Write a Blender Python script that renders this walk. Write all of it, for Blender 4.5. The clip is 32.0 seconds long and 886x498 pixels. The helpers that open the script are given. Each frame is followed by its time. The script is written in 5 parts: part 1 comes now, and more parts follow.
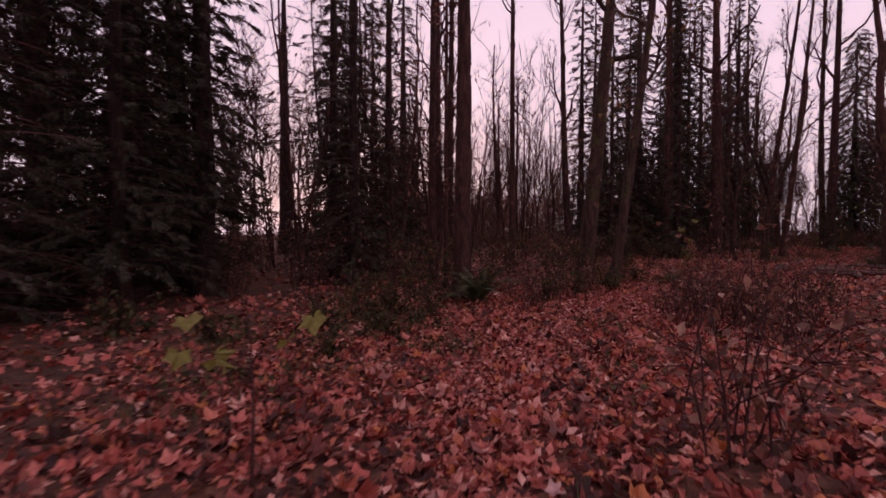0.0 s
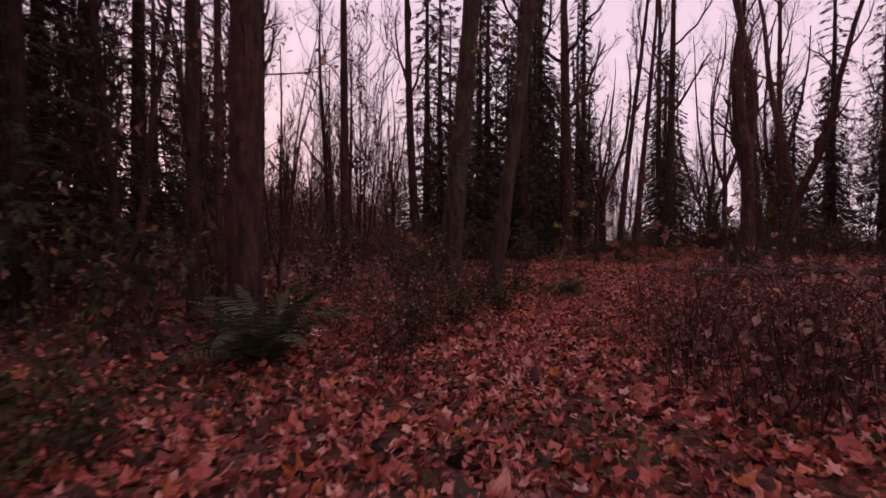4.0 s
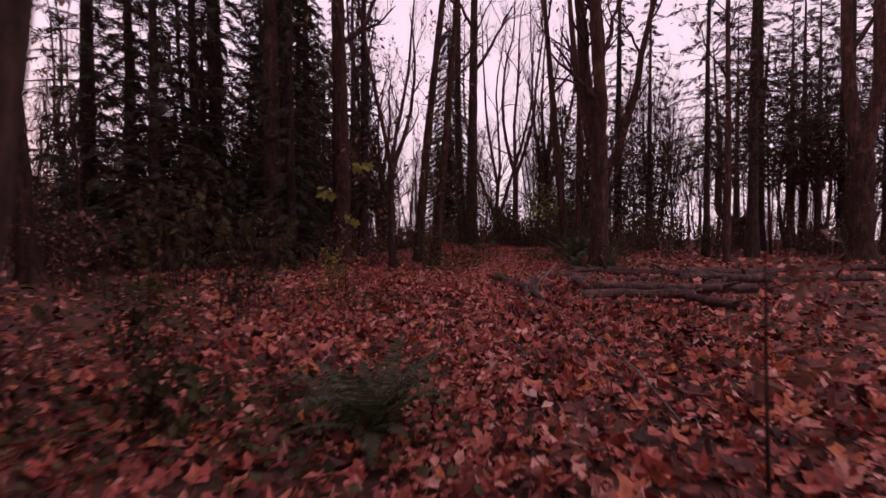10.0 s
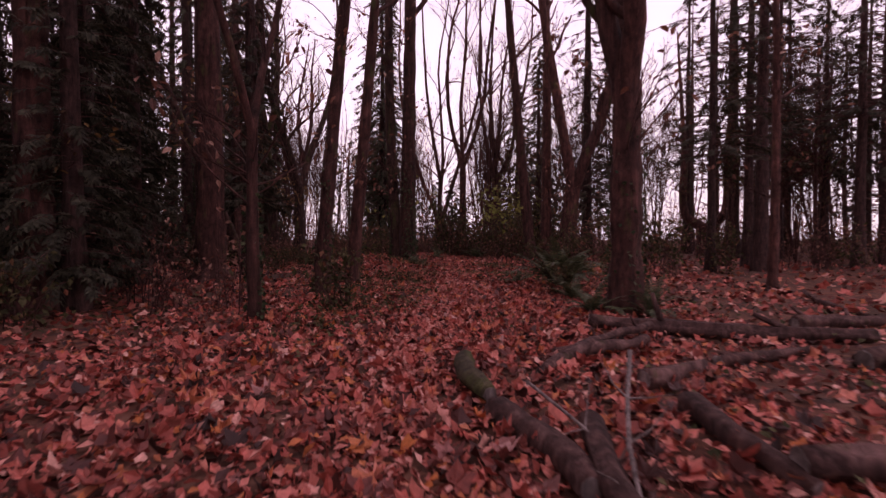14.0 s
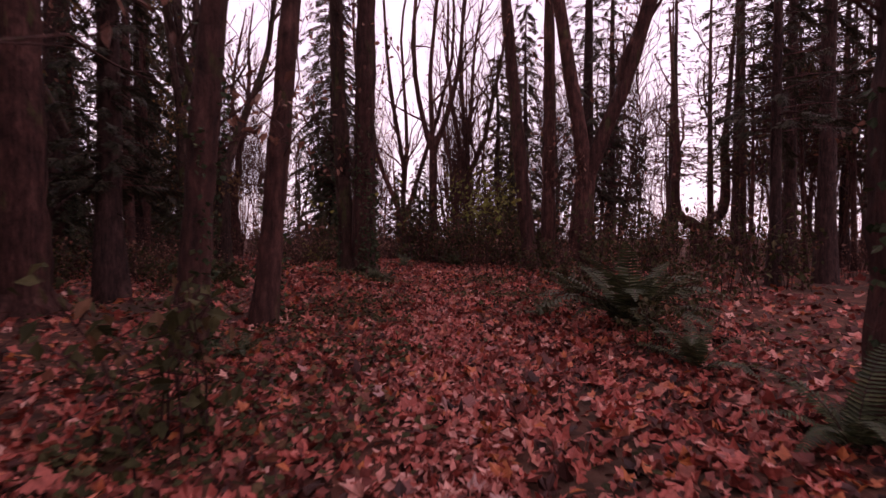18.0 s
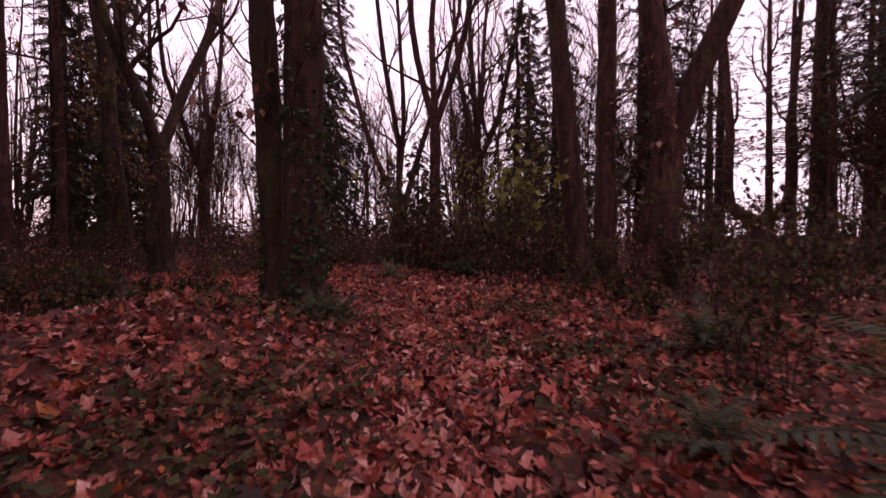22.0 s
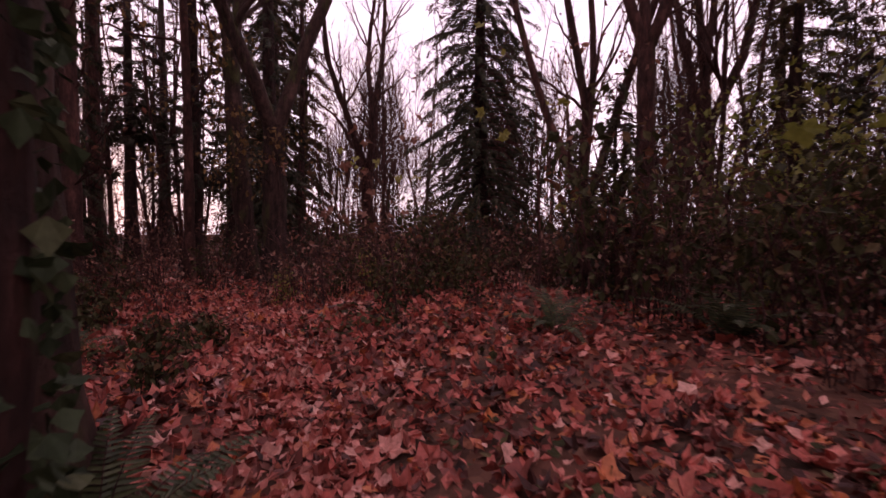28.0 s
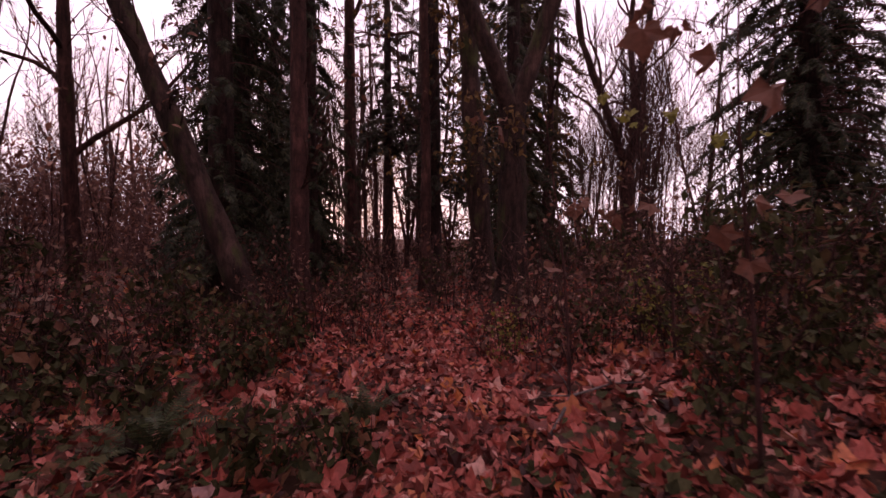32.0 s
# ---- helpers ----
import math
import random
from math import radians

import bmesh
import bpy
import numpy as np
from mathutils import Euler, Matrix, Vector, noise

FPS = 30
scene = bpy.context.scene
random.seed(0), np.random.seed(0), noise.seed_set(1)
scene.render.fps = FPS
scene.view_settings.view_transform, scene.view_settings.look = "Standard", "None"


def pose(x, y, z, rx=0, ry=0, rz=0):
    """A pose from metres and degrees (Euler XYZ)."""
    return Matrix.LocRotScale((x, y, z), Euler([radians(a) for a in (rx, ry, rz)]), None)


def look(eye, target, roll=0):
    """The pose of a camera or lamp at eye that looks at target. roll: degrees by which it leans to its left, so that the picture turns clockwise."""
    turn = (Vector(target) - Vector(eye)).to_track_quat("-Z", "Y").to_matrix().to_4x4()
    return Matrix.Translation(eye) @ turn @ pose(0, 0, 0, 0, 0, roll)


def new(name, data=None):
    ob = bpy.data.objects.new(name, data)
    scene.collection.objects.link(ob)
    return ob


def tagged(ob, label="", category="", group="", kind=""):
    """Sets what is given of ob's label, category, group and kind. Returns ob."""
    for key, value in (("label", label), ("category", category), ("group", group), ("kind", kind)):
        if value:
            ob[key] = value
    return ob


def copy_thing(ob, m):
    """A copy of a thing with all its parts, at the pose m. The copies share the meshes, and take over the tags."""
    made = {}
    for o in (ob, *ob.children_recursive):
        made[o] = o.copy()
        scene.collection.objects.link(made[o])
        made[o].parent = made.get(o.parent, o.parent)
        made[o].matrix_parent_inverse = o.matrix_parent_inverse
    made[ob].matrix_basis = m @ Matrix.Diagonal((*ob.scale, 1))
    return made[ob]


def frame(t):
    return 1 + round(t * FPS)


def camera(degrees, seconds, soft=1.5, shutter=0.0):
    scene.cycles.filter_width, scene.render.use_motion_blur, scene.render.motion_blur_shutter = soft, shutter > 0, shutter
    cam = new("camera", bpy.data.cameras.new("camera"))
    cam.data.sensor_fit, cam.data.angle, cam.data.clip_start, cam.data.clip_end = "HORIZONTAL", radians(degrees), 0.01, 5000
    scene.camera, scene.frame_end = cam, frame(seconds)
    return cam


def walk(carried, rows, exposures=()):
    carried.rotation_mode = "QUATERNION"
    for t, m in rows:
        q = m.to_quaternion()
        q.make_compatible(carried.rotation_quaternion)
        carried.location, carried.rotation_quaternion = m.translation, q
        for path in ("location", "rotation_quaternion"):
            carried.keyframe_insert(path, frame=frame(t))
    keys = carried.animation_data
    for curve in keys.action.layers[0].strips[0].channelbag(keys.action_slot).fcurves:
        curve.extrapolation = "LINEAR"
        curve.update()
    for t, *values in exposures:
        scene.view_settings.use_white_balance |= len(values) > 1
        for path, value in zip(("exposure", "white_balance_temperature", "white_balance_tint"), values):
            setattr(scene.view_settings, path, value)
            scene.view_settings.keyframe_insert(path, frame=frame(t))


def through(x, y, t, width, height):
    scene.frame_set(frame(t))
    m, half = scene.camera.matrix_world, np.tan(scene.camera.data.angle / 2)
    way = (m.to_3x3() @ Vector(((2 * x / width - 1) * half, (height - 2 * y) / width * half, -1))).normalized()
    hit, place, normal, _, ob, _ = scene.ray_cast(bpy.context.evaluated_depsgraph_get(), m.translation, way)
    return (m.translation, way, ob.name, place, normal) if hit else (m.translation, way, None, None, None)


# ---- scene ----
cam = camera(85.4, 32.0, shutter=0.5)
METRES, EYE, TILT, LEAN, TURN = 45.5, 1.5, 0.25, -3.5, 0.0
ROWS = [
    (0.0, 0.0, 0.0, 0.0, -0.11, -2.12, 3.43),
    (0.5, 0.0006, 0.0193, -0.0009, -3.74, -2.15, 3.41),
    (1.0, 0.0013, 0.0373, -0.0028, -8.51, -2.38, 3.35),
    (1.5, 0.0022, 0.0588, -0.0035, -11.46, -2.54, 3.30),
    (2.0, 0.0037, 0.0788, -0.005, -11.86, -2.48, 3.28),
    (2.5, 0.0071, 0.0989, -0.0063, -12.85, -2.42, 3.27),
    (3.0, 0.0114, 0.1174, -0.0077, -13.87, -2.38, 3.25),
    (3.5, 0.0164, 0.137, -0.0093, -16.77, -2.54, 3.19),
    (4.0, 0.0229, 0.1535, -0.0099, -19.69, -2.63, 3.13),
    (4.5, 0.0289, 0.1706, -0.0119, -22.81, -2.79, 3.04),
    (6.5, 0.062, 0.2291, -0.0135, -27.61, -3.0, 3.04),
    (7.0, 0.0718, 0.2464, -0.0156, -30.87, -3.23, 2.91),
    (7.5, 0.0831, 0.2639, -0.0173, -34.24, -3.41, 2.78),
    (8.0, 0.0935, 0.2809, -0.0177, -36.48, -3.62, 2.67),
    (8.5, 0.1059, 0.2987, -0.0192, -38.16, -3.63, 2.61),
    (9.0, 0.1197, 0.3157, -0.0203, -39.67, -3.81, 2.55),
    (9.5, 0.1345, 0.3326, -0.0227, -43.49, -3.98, 2.37),
    (10.0, 0.1508, 0.3474, -0.0234, -46.22, -4.04, 2.24),
    (10.5, 0.1663, 0.3626, -0.0246, -49.59, -4.12, 2.06),
    (11.0, 0.1829, 0.377, -0.0256, -53.82, -4.18, 1.85),
    (11.5, 0.1983, 0.3894, -0.0253, -54.38, -4.23, 1.82),
    (12.0, 0.215, 0.4015, -0.0251, -54.79, -4.25, 1.81),
    (12.5, 0.2299, 0.4111, -0.0227, -55.14, -4.0, 1.78),
    (13.0, 0.2425, 0.4223, -0.023, -55.42, -4.04, 1.75),
    (13.5, 0.2556, 0.4327, -0.023, -55.18, -4.08, 1.77),
    (14.0, 0.268, 0.4443, -0.0233, -53.46, -4.22, 1.85),
    (14.5, 0.2811, 0.4577, -0.0237, -52.48, -4.19, 1.91),
    (16.5, 0.3241, 0.4959, -0.0245, -51.02, -4.26, 2.01),
    (17.0, 0.3374, 0.5059, -0.026, -53.25, -4.36, 1.90),
    (17.5, 0.3503, 0.5158, -0.0262, -55.16, -4.37, 1.78),
    (18.0, 0.3624, 0.5254, -0.0268, -58.52, -4.5, 1.60),
    (18.5, 0.3756, 0.5338, -0.0284, -59.33, -4.52, 1.58),
    (19.0, 0.3895, 0.5427, -0.0305, -59.52, -4.62, 1.56),
    (19.5, 0.4032, 0.5504, -0.0309, -59.45, -4.66, 1.58),
    (20.0, 0.4155, 0.5569, -0.0315, -59.25, -4.71, 1.58),
    (20.5, 0.4284, 0.5649, -0.032, -59.22, -4.7, 1.59),
    (21.0, 0.4411, 0.5721, -0.0318, -58.9, -4.58, 1.60),
    (21.5, 0.4532, 0.5799, -0.0327, -58.6, -4.69, 1.62),
    (22.0, 0.4657, 0.5873, -0.0335, -57.72, -4.71, 1.67),
    (22.5, 0.4768, 0.596, -0.0347, -54.95, -4.63, 1.81),
    (23.0, 0.4881, 0.6035, -0.0356, -54.53, -4.59, 1.85),
    (23.5, 0.4991, 0.6106, -0.036, -54.14, -4.55, 1.86),
    (24.0, 0.5097, 0.6186, -0.0367, -53.83, -4.59, 1.88),
    (24.5, 0.5213, 0.6254, -0.0372, -53.43, -4.55, 1.91),
    (26.5, 0.5540, 0.6445, -0.0367, -46.33, -4.79, 2.27),
    (27.0, 0.5629, 0.6514, -0.0368, -41.24, -4.5, 2.51),
    (27.5, 0.5701, 0.6596, -0.0379, -37.5, -4.34, 2.68),
    (28.0, 0.5768, 0.6682, -0.0386, -35.53, -4.19, 2.76),
    (28.5, 0.5826, 0.6771, -0.0388, -31.28, -3.95, 2.92),
    (29.0, 0.5874, 0.6867, -0.0384, -28.69, -3.78, 3.01),
    (29.5, 0.5916, 0.6953, -0.0371, -24.27, -3.25, 3.16),
    (30.0, 0.5947, 0.7040, -0.0372, -19.59, -3.02, 3.29),
    (30.5, 0.5978, 0.7123, -0.0378, -14.53, -2.67, 3.43),
    (31.0, 0.6011, 0.7214, -0.0387, -9.74, -2.4, 3.52),
    (31.5, 0.6035, 0.7309, -0.0388, -8.37, -2.23, 3.53),
    (32.0, 0.6055, 0.7396, -0.0392, -6.26, -1.98, 3.56),
]
walk(cam, [(t, pose(0, 0, EYE, TILT, LEAN, TURN) @ pose(METRES * x, METRES * y, METRES * z, 90 + pitch, roll, yaw)) for t, x, y, z, yaw, pitch, roll in ROWS],
     exposures=[(0.0, -0.68, 10150, 78), (9.0, -0.54, 10150, 78), (13.0, -0.22, 10150, 78), (19.0, -0.06, 10150, 78), (26.0, -0.04, 10400, 78), (32.0, 0.0, 10500, 78)])

# ---- light: late dusk under a thin bright veil of cloud ----
world = bpy.data.worlds.new("dusk")
scene.world = world
world.use_nodes = True
wn, wl = world.node_tree.nodes, world.node_tree.links
sky = wn.new("ShaderNodeTexSky")
sky.sky_type, sky.sun_disc = "NISHITA", False
sky.sun_elevation, sky.sun_rotation = radians(4), radians(-8)
sky.dust_density, sky.ozone_density = 2.5, 3.0
veil = wn.new("ShaderNodeMixRGB")
veil.inputs[0].default_value = 0.72
height = wn.new("ShaderNodeSeparateXYZ")
wl.new(wn.new("ShaderNodeTexCoord").outputs["Generated"], height.inputs[0])
cloud = wn.new("ShaderNodeValToRGB")
cloud.color_ramp.elements[0].position, cloud.color_ramp.elements[0].color = 0.02, (0.555, 0.815, 1.0, 1)
cloud.color_ramp.elements[1].position, cloud.color_ramp.elements[1].color = 0.55, (0.435, 0.650, 0.850, 1)
wl.new(height.outputs[2], cloud.inputs[0])
bright = wn.new("ShaderNodeMixRGB")
bright.blend_type = "MULTIPLY"
bright.inputs[0].default_value = 1.0
bright.inputs[2].default_value = (20, 20, 20, 1)
wl.new(cloud.outputs[0], bright.inputs[1])
wl.new(bright.outputs[0], veil.inputs[2])
wl.new(sky.outputs[0], veil.inputs[1])
wl.new(veil.outputs[0], wn["Background"].inputs[0])
wn["Background"].inputs[1].default_value = 0.12
sun = new("sun", bpy.data.lights.new("sun", "SUN"))
sun.data.energy, sun.data.angle, sun.data.color = 0.5, radians(40), (1.0, 0.72, 0.62)
sun.matrix_world = look((-2.8, 20, 5), (0, 0, 0))

# ---- materials ----
def nodes_of(name, rough=0.8, spec=0.3):
    m = bpy.data.materials.new(name)
    m.use_nodes = True
    b = m.node_tree.nodes["Principled BSDF"]
    b.inputs["Roughness"].default_value = rough
    b.inputs["Specular IOR Level"].default_value = spec
    return m, m.node_tree.nodes, m.node_tree.links, b


def ramp_of(n, stops):
    r = n.new("ShaderNodeValToRGB")
    e = r.color_ramp.elements
    while len(e) < len(stops):
        e.new(0.5)
    for k, (p, c) in enumerate(stops):
        e[k].position, e[k].color = p, (*c, 1)
    return r


def noise_of(n, l, coord, scale, detail=6, stretch=(1, 1, 1), rough=0.6):
    mp = n.new("ShaderNodeMapping")
    mp.inputs["Scale"].default_value = stretch
    l.new(coord, mp.inputs[0])
    t = n.new("ShaderNodeTexNoise")
    t.inputs["Scale"].default_value, t.inputs["Detail"].default_value, t.inputs["Roughness"].default_value = scale, detail, rough
    l.new(mp.outputs[0], t.inputs[0])
    return t


def mixed(n, l, fac, a, b, mode="MIX"):
    m = n.new("ShaderNodeMixRGB")
    m.blend_type = mode
    if isinstance(fac, float):
        m.inputs[0].default_value = fac
    else:
        l.new(fac, m.inputs[0])
    for k, c in ((1, a), (2, b)):
        if isinstance(c, tuple):
            m.inputs[k].default_value = (*c, 1)
        else:
            l.new(c, m.inputs[k])
    return m.outputs[0]


def bump_of(n, l, b, height, strength, distance=0.02):
    k = n.new("ShaderNodeBump")
    k.inputs["Strength"].default_value, k.inputs["Distance"].default_value = strength, distance
    l.new(height, k.inputs["Height"])
    l.new(k.outputs[0], b.inputs["Normal"])


def bark_material(name, dark, mid, light, moss=0.0, scale=9.0):
    """Furrowed bark: long vertical ridges, fine grain, pale lichen and moss patches."""
    m, n, l, b = nodes_of(name, 0.9, 0.2)
    co = n.new("ShaderNodeTexCoord").outputs["Object"]
    ridges = noise_of(n, l, co, scale, 8, (1, 1, 0.16), 0.65)
    grain = noise_of(n, l, co, 55, 4, (1, 1, 0.5))
    patches = noise_of(n, l, co, 1.7, 4, (1, 1, 0.6))
    base = ramp_of(n, [(0.30, dark), (0.52, mid), (0.75, light)])
    l.new(ridges.outputs[0], base.inputs[0])
    fine = mixed(n, l, 0.35, base.outputs[0], grain.outputs[0], "OVERLAY")
    lichen = ramp_of(n, [(0.56, (0, 0, 0)), (0.70, (0.55, 0.55, 0.55))])
    l.new(patches.outputs[0], lichen.inputs[0])
    out = mixed(n, l, lichen.outputs[0], fine, tuple(min(1.0, 1.5 * c) for c in light))
    if moss:
        where = noise_of(n, l, co, 2.6, 5, (1, 1, 0.35))
        mr = ramp_of(n, [(0.62 - 0.2 * moss, (0, 0, 0)), (0.74 - 0.2 * moss, (0.9, 0.9, 0.9))])
        l.new(where.outputs[0], mr.inputs[0])
        out = mixed(n, l, mr.outputs[0], out, (0.055, 0.062, 0.02))
    blot = noise_of(n, l, co, 6.5, 6, (1, 1, 0.7), 0.7)
    blots = ramp_of(n, [(0.34, (0.45, 0.42, 0.42)), (0.5, (1.0, 1.0, 1.0)), (0.68, (1.5, 1.4, 1.38))])
    l.new(blot.outputs[0], blots.inputs[0])
    out = mixed(n, l, 0.85, out, blots.outputs[0], "MULTIPLY")
    tone = n.new("ShaderNodeObjectInfo")
    shade = ramp_of(n, [(0.0, (0.72, 0.70, 0.70)), (1.0, (1.15, 1.1, 1.1))])
    l.new(tone.outputs["Random"], shade.inputs[0])
    out = mixed(n, l, 1.0, out, shade.outputs[0], "MULTIPLY")
    l.new(out, b.inputs["Base Color"])
    bump_of(n, l, b, mixed(n, l, 0.4, ridges.outputs[0], blot.outputs[0]), 1.0, 0.08)
    return m


def leaf_material(name, stops, rough=0.6, through=0.25, vein=0.25, spec=0.35):
    """Leaves: every blade its own tone, blotched, and a little light comes through."""
    m, n, l, b = nodes_of(name, rough, spec)
    geo = n.new("ShaderNodeNewGeometry")
    tone = ramp_of(n, stops)
    l.new(geo.outputs["Random Per Island"], tone.inputs[0])
    co = n.new("ShaderNodeTexCoord").outputs["Object"]
    blotch = noise_of(n, l, co, 26, 5)
    br = ramp_of(n, [(0.3, (0.6, 0.55, 0.52)), (0.7, (1.25, 1.2, 1.2))])
    l.new(blotch.outputs[0], br.inputs[0])
    out = mixed(n, l, 0.9, tone.outputs[0], br.outputs[0], "MULTIPLY")
    l.new(out, b.inputs["Base Color"])
    bump_of(n, l, b, blotch.outputs[0], vein, 0.01)
    if through:
        t = n.new("ShaderNodeBsdfTranslucent")
        l.new(out, t.inputs[0])
        mx = n.new("ShaderNodeMixShader")
        mx.inputs[0].default_value = through
        l.new(b.outputs[0], mx.inputs[1])
        l.new(t.outputs[0], mx.inputs[2])
        l.new(mx.outputs[0], n["Material Output"].inputs[0])
    return m


def soil_material():
    m, n, l, b = nodes_of("forest_soil", 0.95, 0.15)
    co = n.new("ShaderNodeTexCoord").outputs["Object"]
    big = noise_of(n, l, co, 0.35, 5)
    small = noise_of(n, l, co, 14, 8)
    cells = n.new("ShaderNodeTexVoronoi")
    cells.inputs["Scale"].default_value = 9
    l.new(co, cells.inputs[0])
    litter = ramp_of(n, [(0.0, (0.036, 0.014, 0.010)), (0.35, (0.11, 0.034, 0.024)), (0.7, (0.20, 0.062, 0.042)), (1.0, (0.28, 0.11, 0.075))])
    l.new(cells.outputs["Color"], litter.inputs[0])
    earth = ramp_of(n, [(0.3, (0.022, 0.015, 0.011)), (0.7, (0.06, 0.04, 0.028))])
    l.new(small.outputs[0], earth.inputs[0])
    fac = ramp_of(n, [(0.35, (0.25, 0.25, 0.25)), (0.6, (0.85, 0.85, 0.85))])
    l.new(big.outputs[0], fac.inputs[0])
    l.new(mixed(n, l, fac.outputs[0], earth.outputs[0], litter.outputs[0]), b.inputs["Base Color"])
    bump_of(n, l, b, small.outputs[0], 0.8, 0.03)
    return m


BARK = bark_material("brown_bark", (0.018, 0.0076, 0.0068), (0.066, 0.0240, 0.0195), (0.136, 0.054, 0.045), 0.10)
BARK_MOSS = bark_material("mossy_bark", (0.016, 0.0080, 0.0068), (0.054, 0.025, 0.020), (0.110, 0.055, 0.045), 0.38)
BARK_FIR = bark_material("fir_bark", (0.013, 0.0068, 0.0062), (0.044, 0.020, 0.0175), (0.090, 0.043, 0.038), 0.0, 14)
TWIG = bark_material("twig_bark", (0.034, 0.0125, 0.0115), (0.085, 0.031, 0.028), (0.15, 0.062, 0.056), 0.0, 30)
# reddish twigs for far brush, painted paler to imitate haze and light on them
HAZY_RED_TWIG = bark_material("young_red_twigs", (0.085, 0.036, 0.031), (0.19, 0.085, 0.074), (0.30, 0.16, 0.14), 0.0, 30)
DEADWOOD = bark_material("dead_wood", (0.030, 0.0130, 0.0115), (0.092, 0.042, 0.037), (0.19, 0.098, 0.088), 0.05, 12)
MOSSY_WOOD = bark_material("mossy_dead_wood", (0.03, 0.022, 0.014), (0.07, 0.052, 0.032), (0.13, 0.10, 0.062), 0.9, 12)
PALE_WOOD = bark_material("bare_pale_wood", (0.10, 0.07, 0.065), (0.20, 0.15, 0.14), (0.30, 0.24, 0.23), 0.0, 16)
NEEDLE = leaf_material("fir_needles", [(0.0, (0.020, 0.019, 0.013)), (0.5, (0.038, 0.036, 0.024)), (1.0, (0.064, 0.058, 0.037))], 0.6, 0.1, 0.2, 0.15)
CEDAR = leaf_material("cedar_sprays", [(0.0, (0.021, 0.025, 0.015)), (0.6, (0.038, 0.044, 0.026)), (1.0, (0.072, 0.068, 0.034))], 0.6, 0.1, 0.2, 0.15)
RUSSET = leaf_material("russet_sprays", [(0.0, (0.032, 0.026, 0.012)), (0.6, (0.06, 0.042, 0.018)), (1.0, (0.105, 0.06, 0.025))], 0.6, 0.15, 0.2, 0.15)
LITTER = leaf_material("fallen_maple_leaves", [(0.0, (0.026, 0.007, 0.0055)), (0.18, (0.115, 0.023, 0.018)), (0.40, (0.29, 0.054, 0.040)),
                                               (0.62, (0.51, 0.094, 0.069)), (0.79, (0.61, 0.165, 0.128)), (0.87, (0.52, 0.125, 0.036)), (0.92, (0.60, 0.19, 0.15)), (1.0, (0.70, 0.33, 0.27))], 0.58, 0.0, 0.7, 0.3)
GREEN = leaf_material("bramble_leaves", [(0.0, (0.026, 0.026, 0.011)), (0.5, (0.056, 0.052, 0.022)), (0.80, (0.10, 0.085, 0.040)), (1.0, (0.24, 0.070, 0.045))], 0.65, 0.25, 0.25, 0.12)
DRY = leaf_material("withered_leaves", [(0.0, (0.085, 0.030, 0.022)), (0.5, (0.19, 0.065, 0.042)), (0.85, (0.33, 0.14, 0.10)), (1.0, (0.50, 0.28, 0.22))], 0.6, 0.3)
YELLOW = leaf_material("yellowing_leaves", [(0.0, (0.10, 0.115, 0.030)), (0.5, (0.20, 0.19, 0.045)), (0.85, (0.30, 0.23, 0.06)), (1.0, (0.36, 0.16, 0.05))], 0.55, 0.4)
OLIVE = leaf_material("olive_leaves", [(0.0, (0.085, 0.10, 0.022)), (0.6, (0.18, 0.19, 0.042)), (1.0, (0.28, 0.22, 0.06))], 0.55, 0.4)
OCHRE = leaf_material("ochre_leaves", [(0.0, (0.09, 0.045, 0.02)), (0.5, (0.19, 0.095, 0.035)), (1.0, (0.28, 0.15, 0.05))], 0.6, 0.4)
FERN = leaf_material("fern_green", [(0.0, (0.028, 0.040, 0.017)), (0.6, (0.055, 0.073, 0.031)), (1.0, (0.095, 0.105, 0.047))], 0.5, 0.25)
IVY = leaf_material("ivy_leaves", [(0.0, (0.016, 0.030, 0.014)), (0.7, (0.035, 0.055, 0.026)), (1.0, (0.07, 0.08, 0.04))], 0.65, 0.1, 0.25, 0.15)
GRASS = leaf_material("grass_blades", [(0.0, (0.035, 0.055, 0.022)), (0.7, (0.07, 0.095, 0.04)), (1.0, (0.16, 0.14, 0.07))], 0.55, 0.25)
SOIL = soil_material()


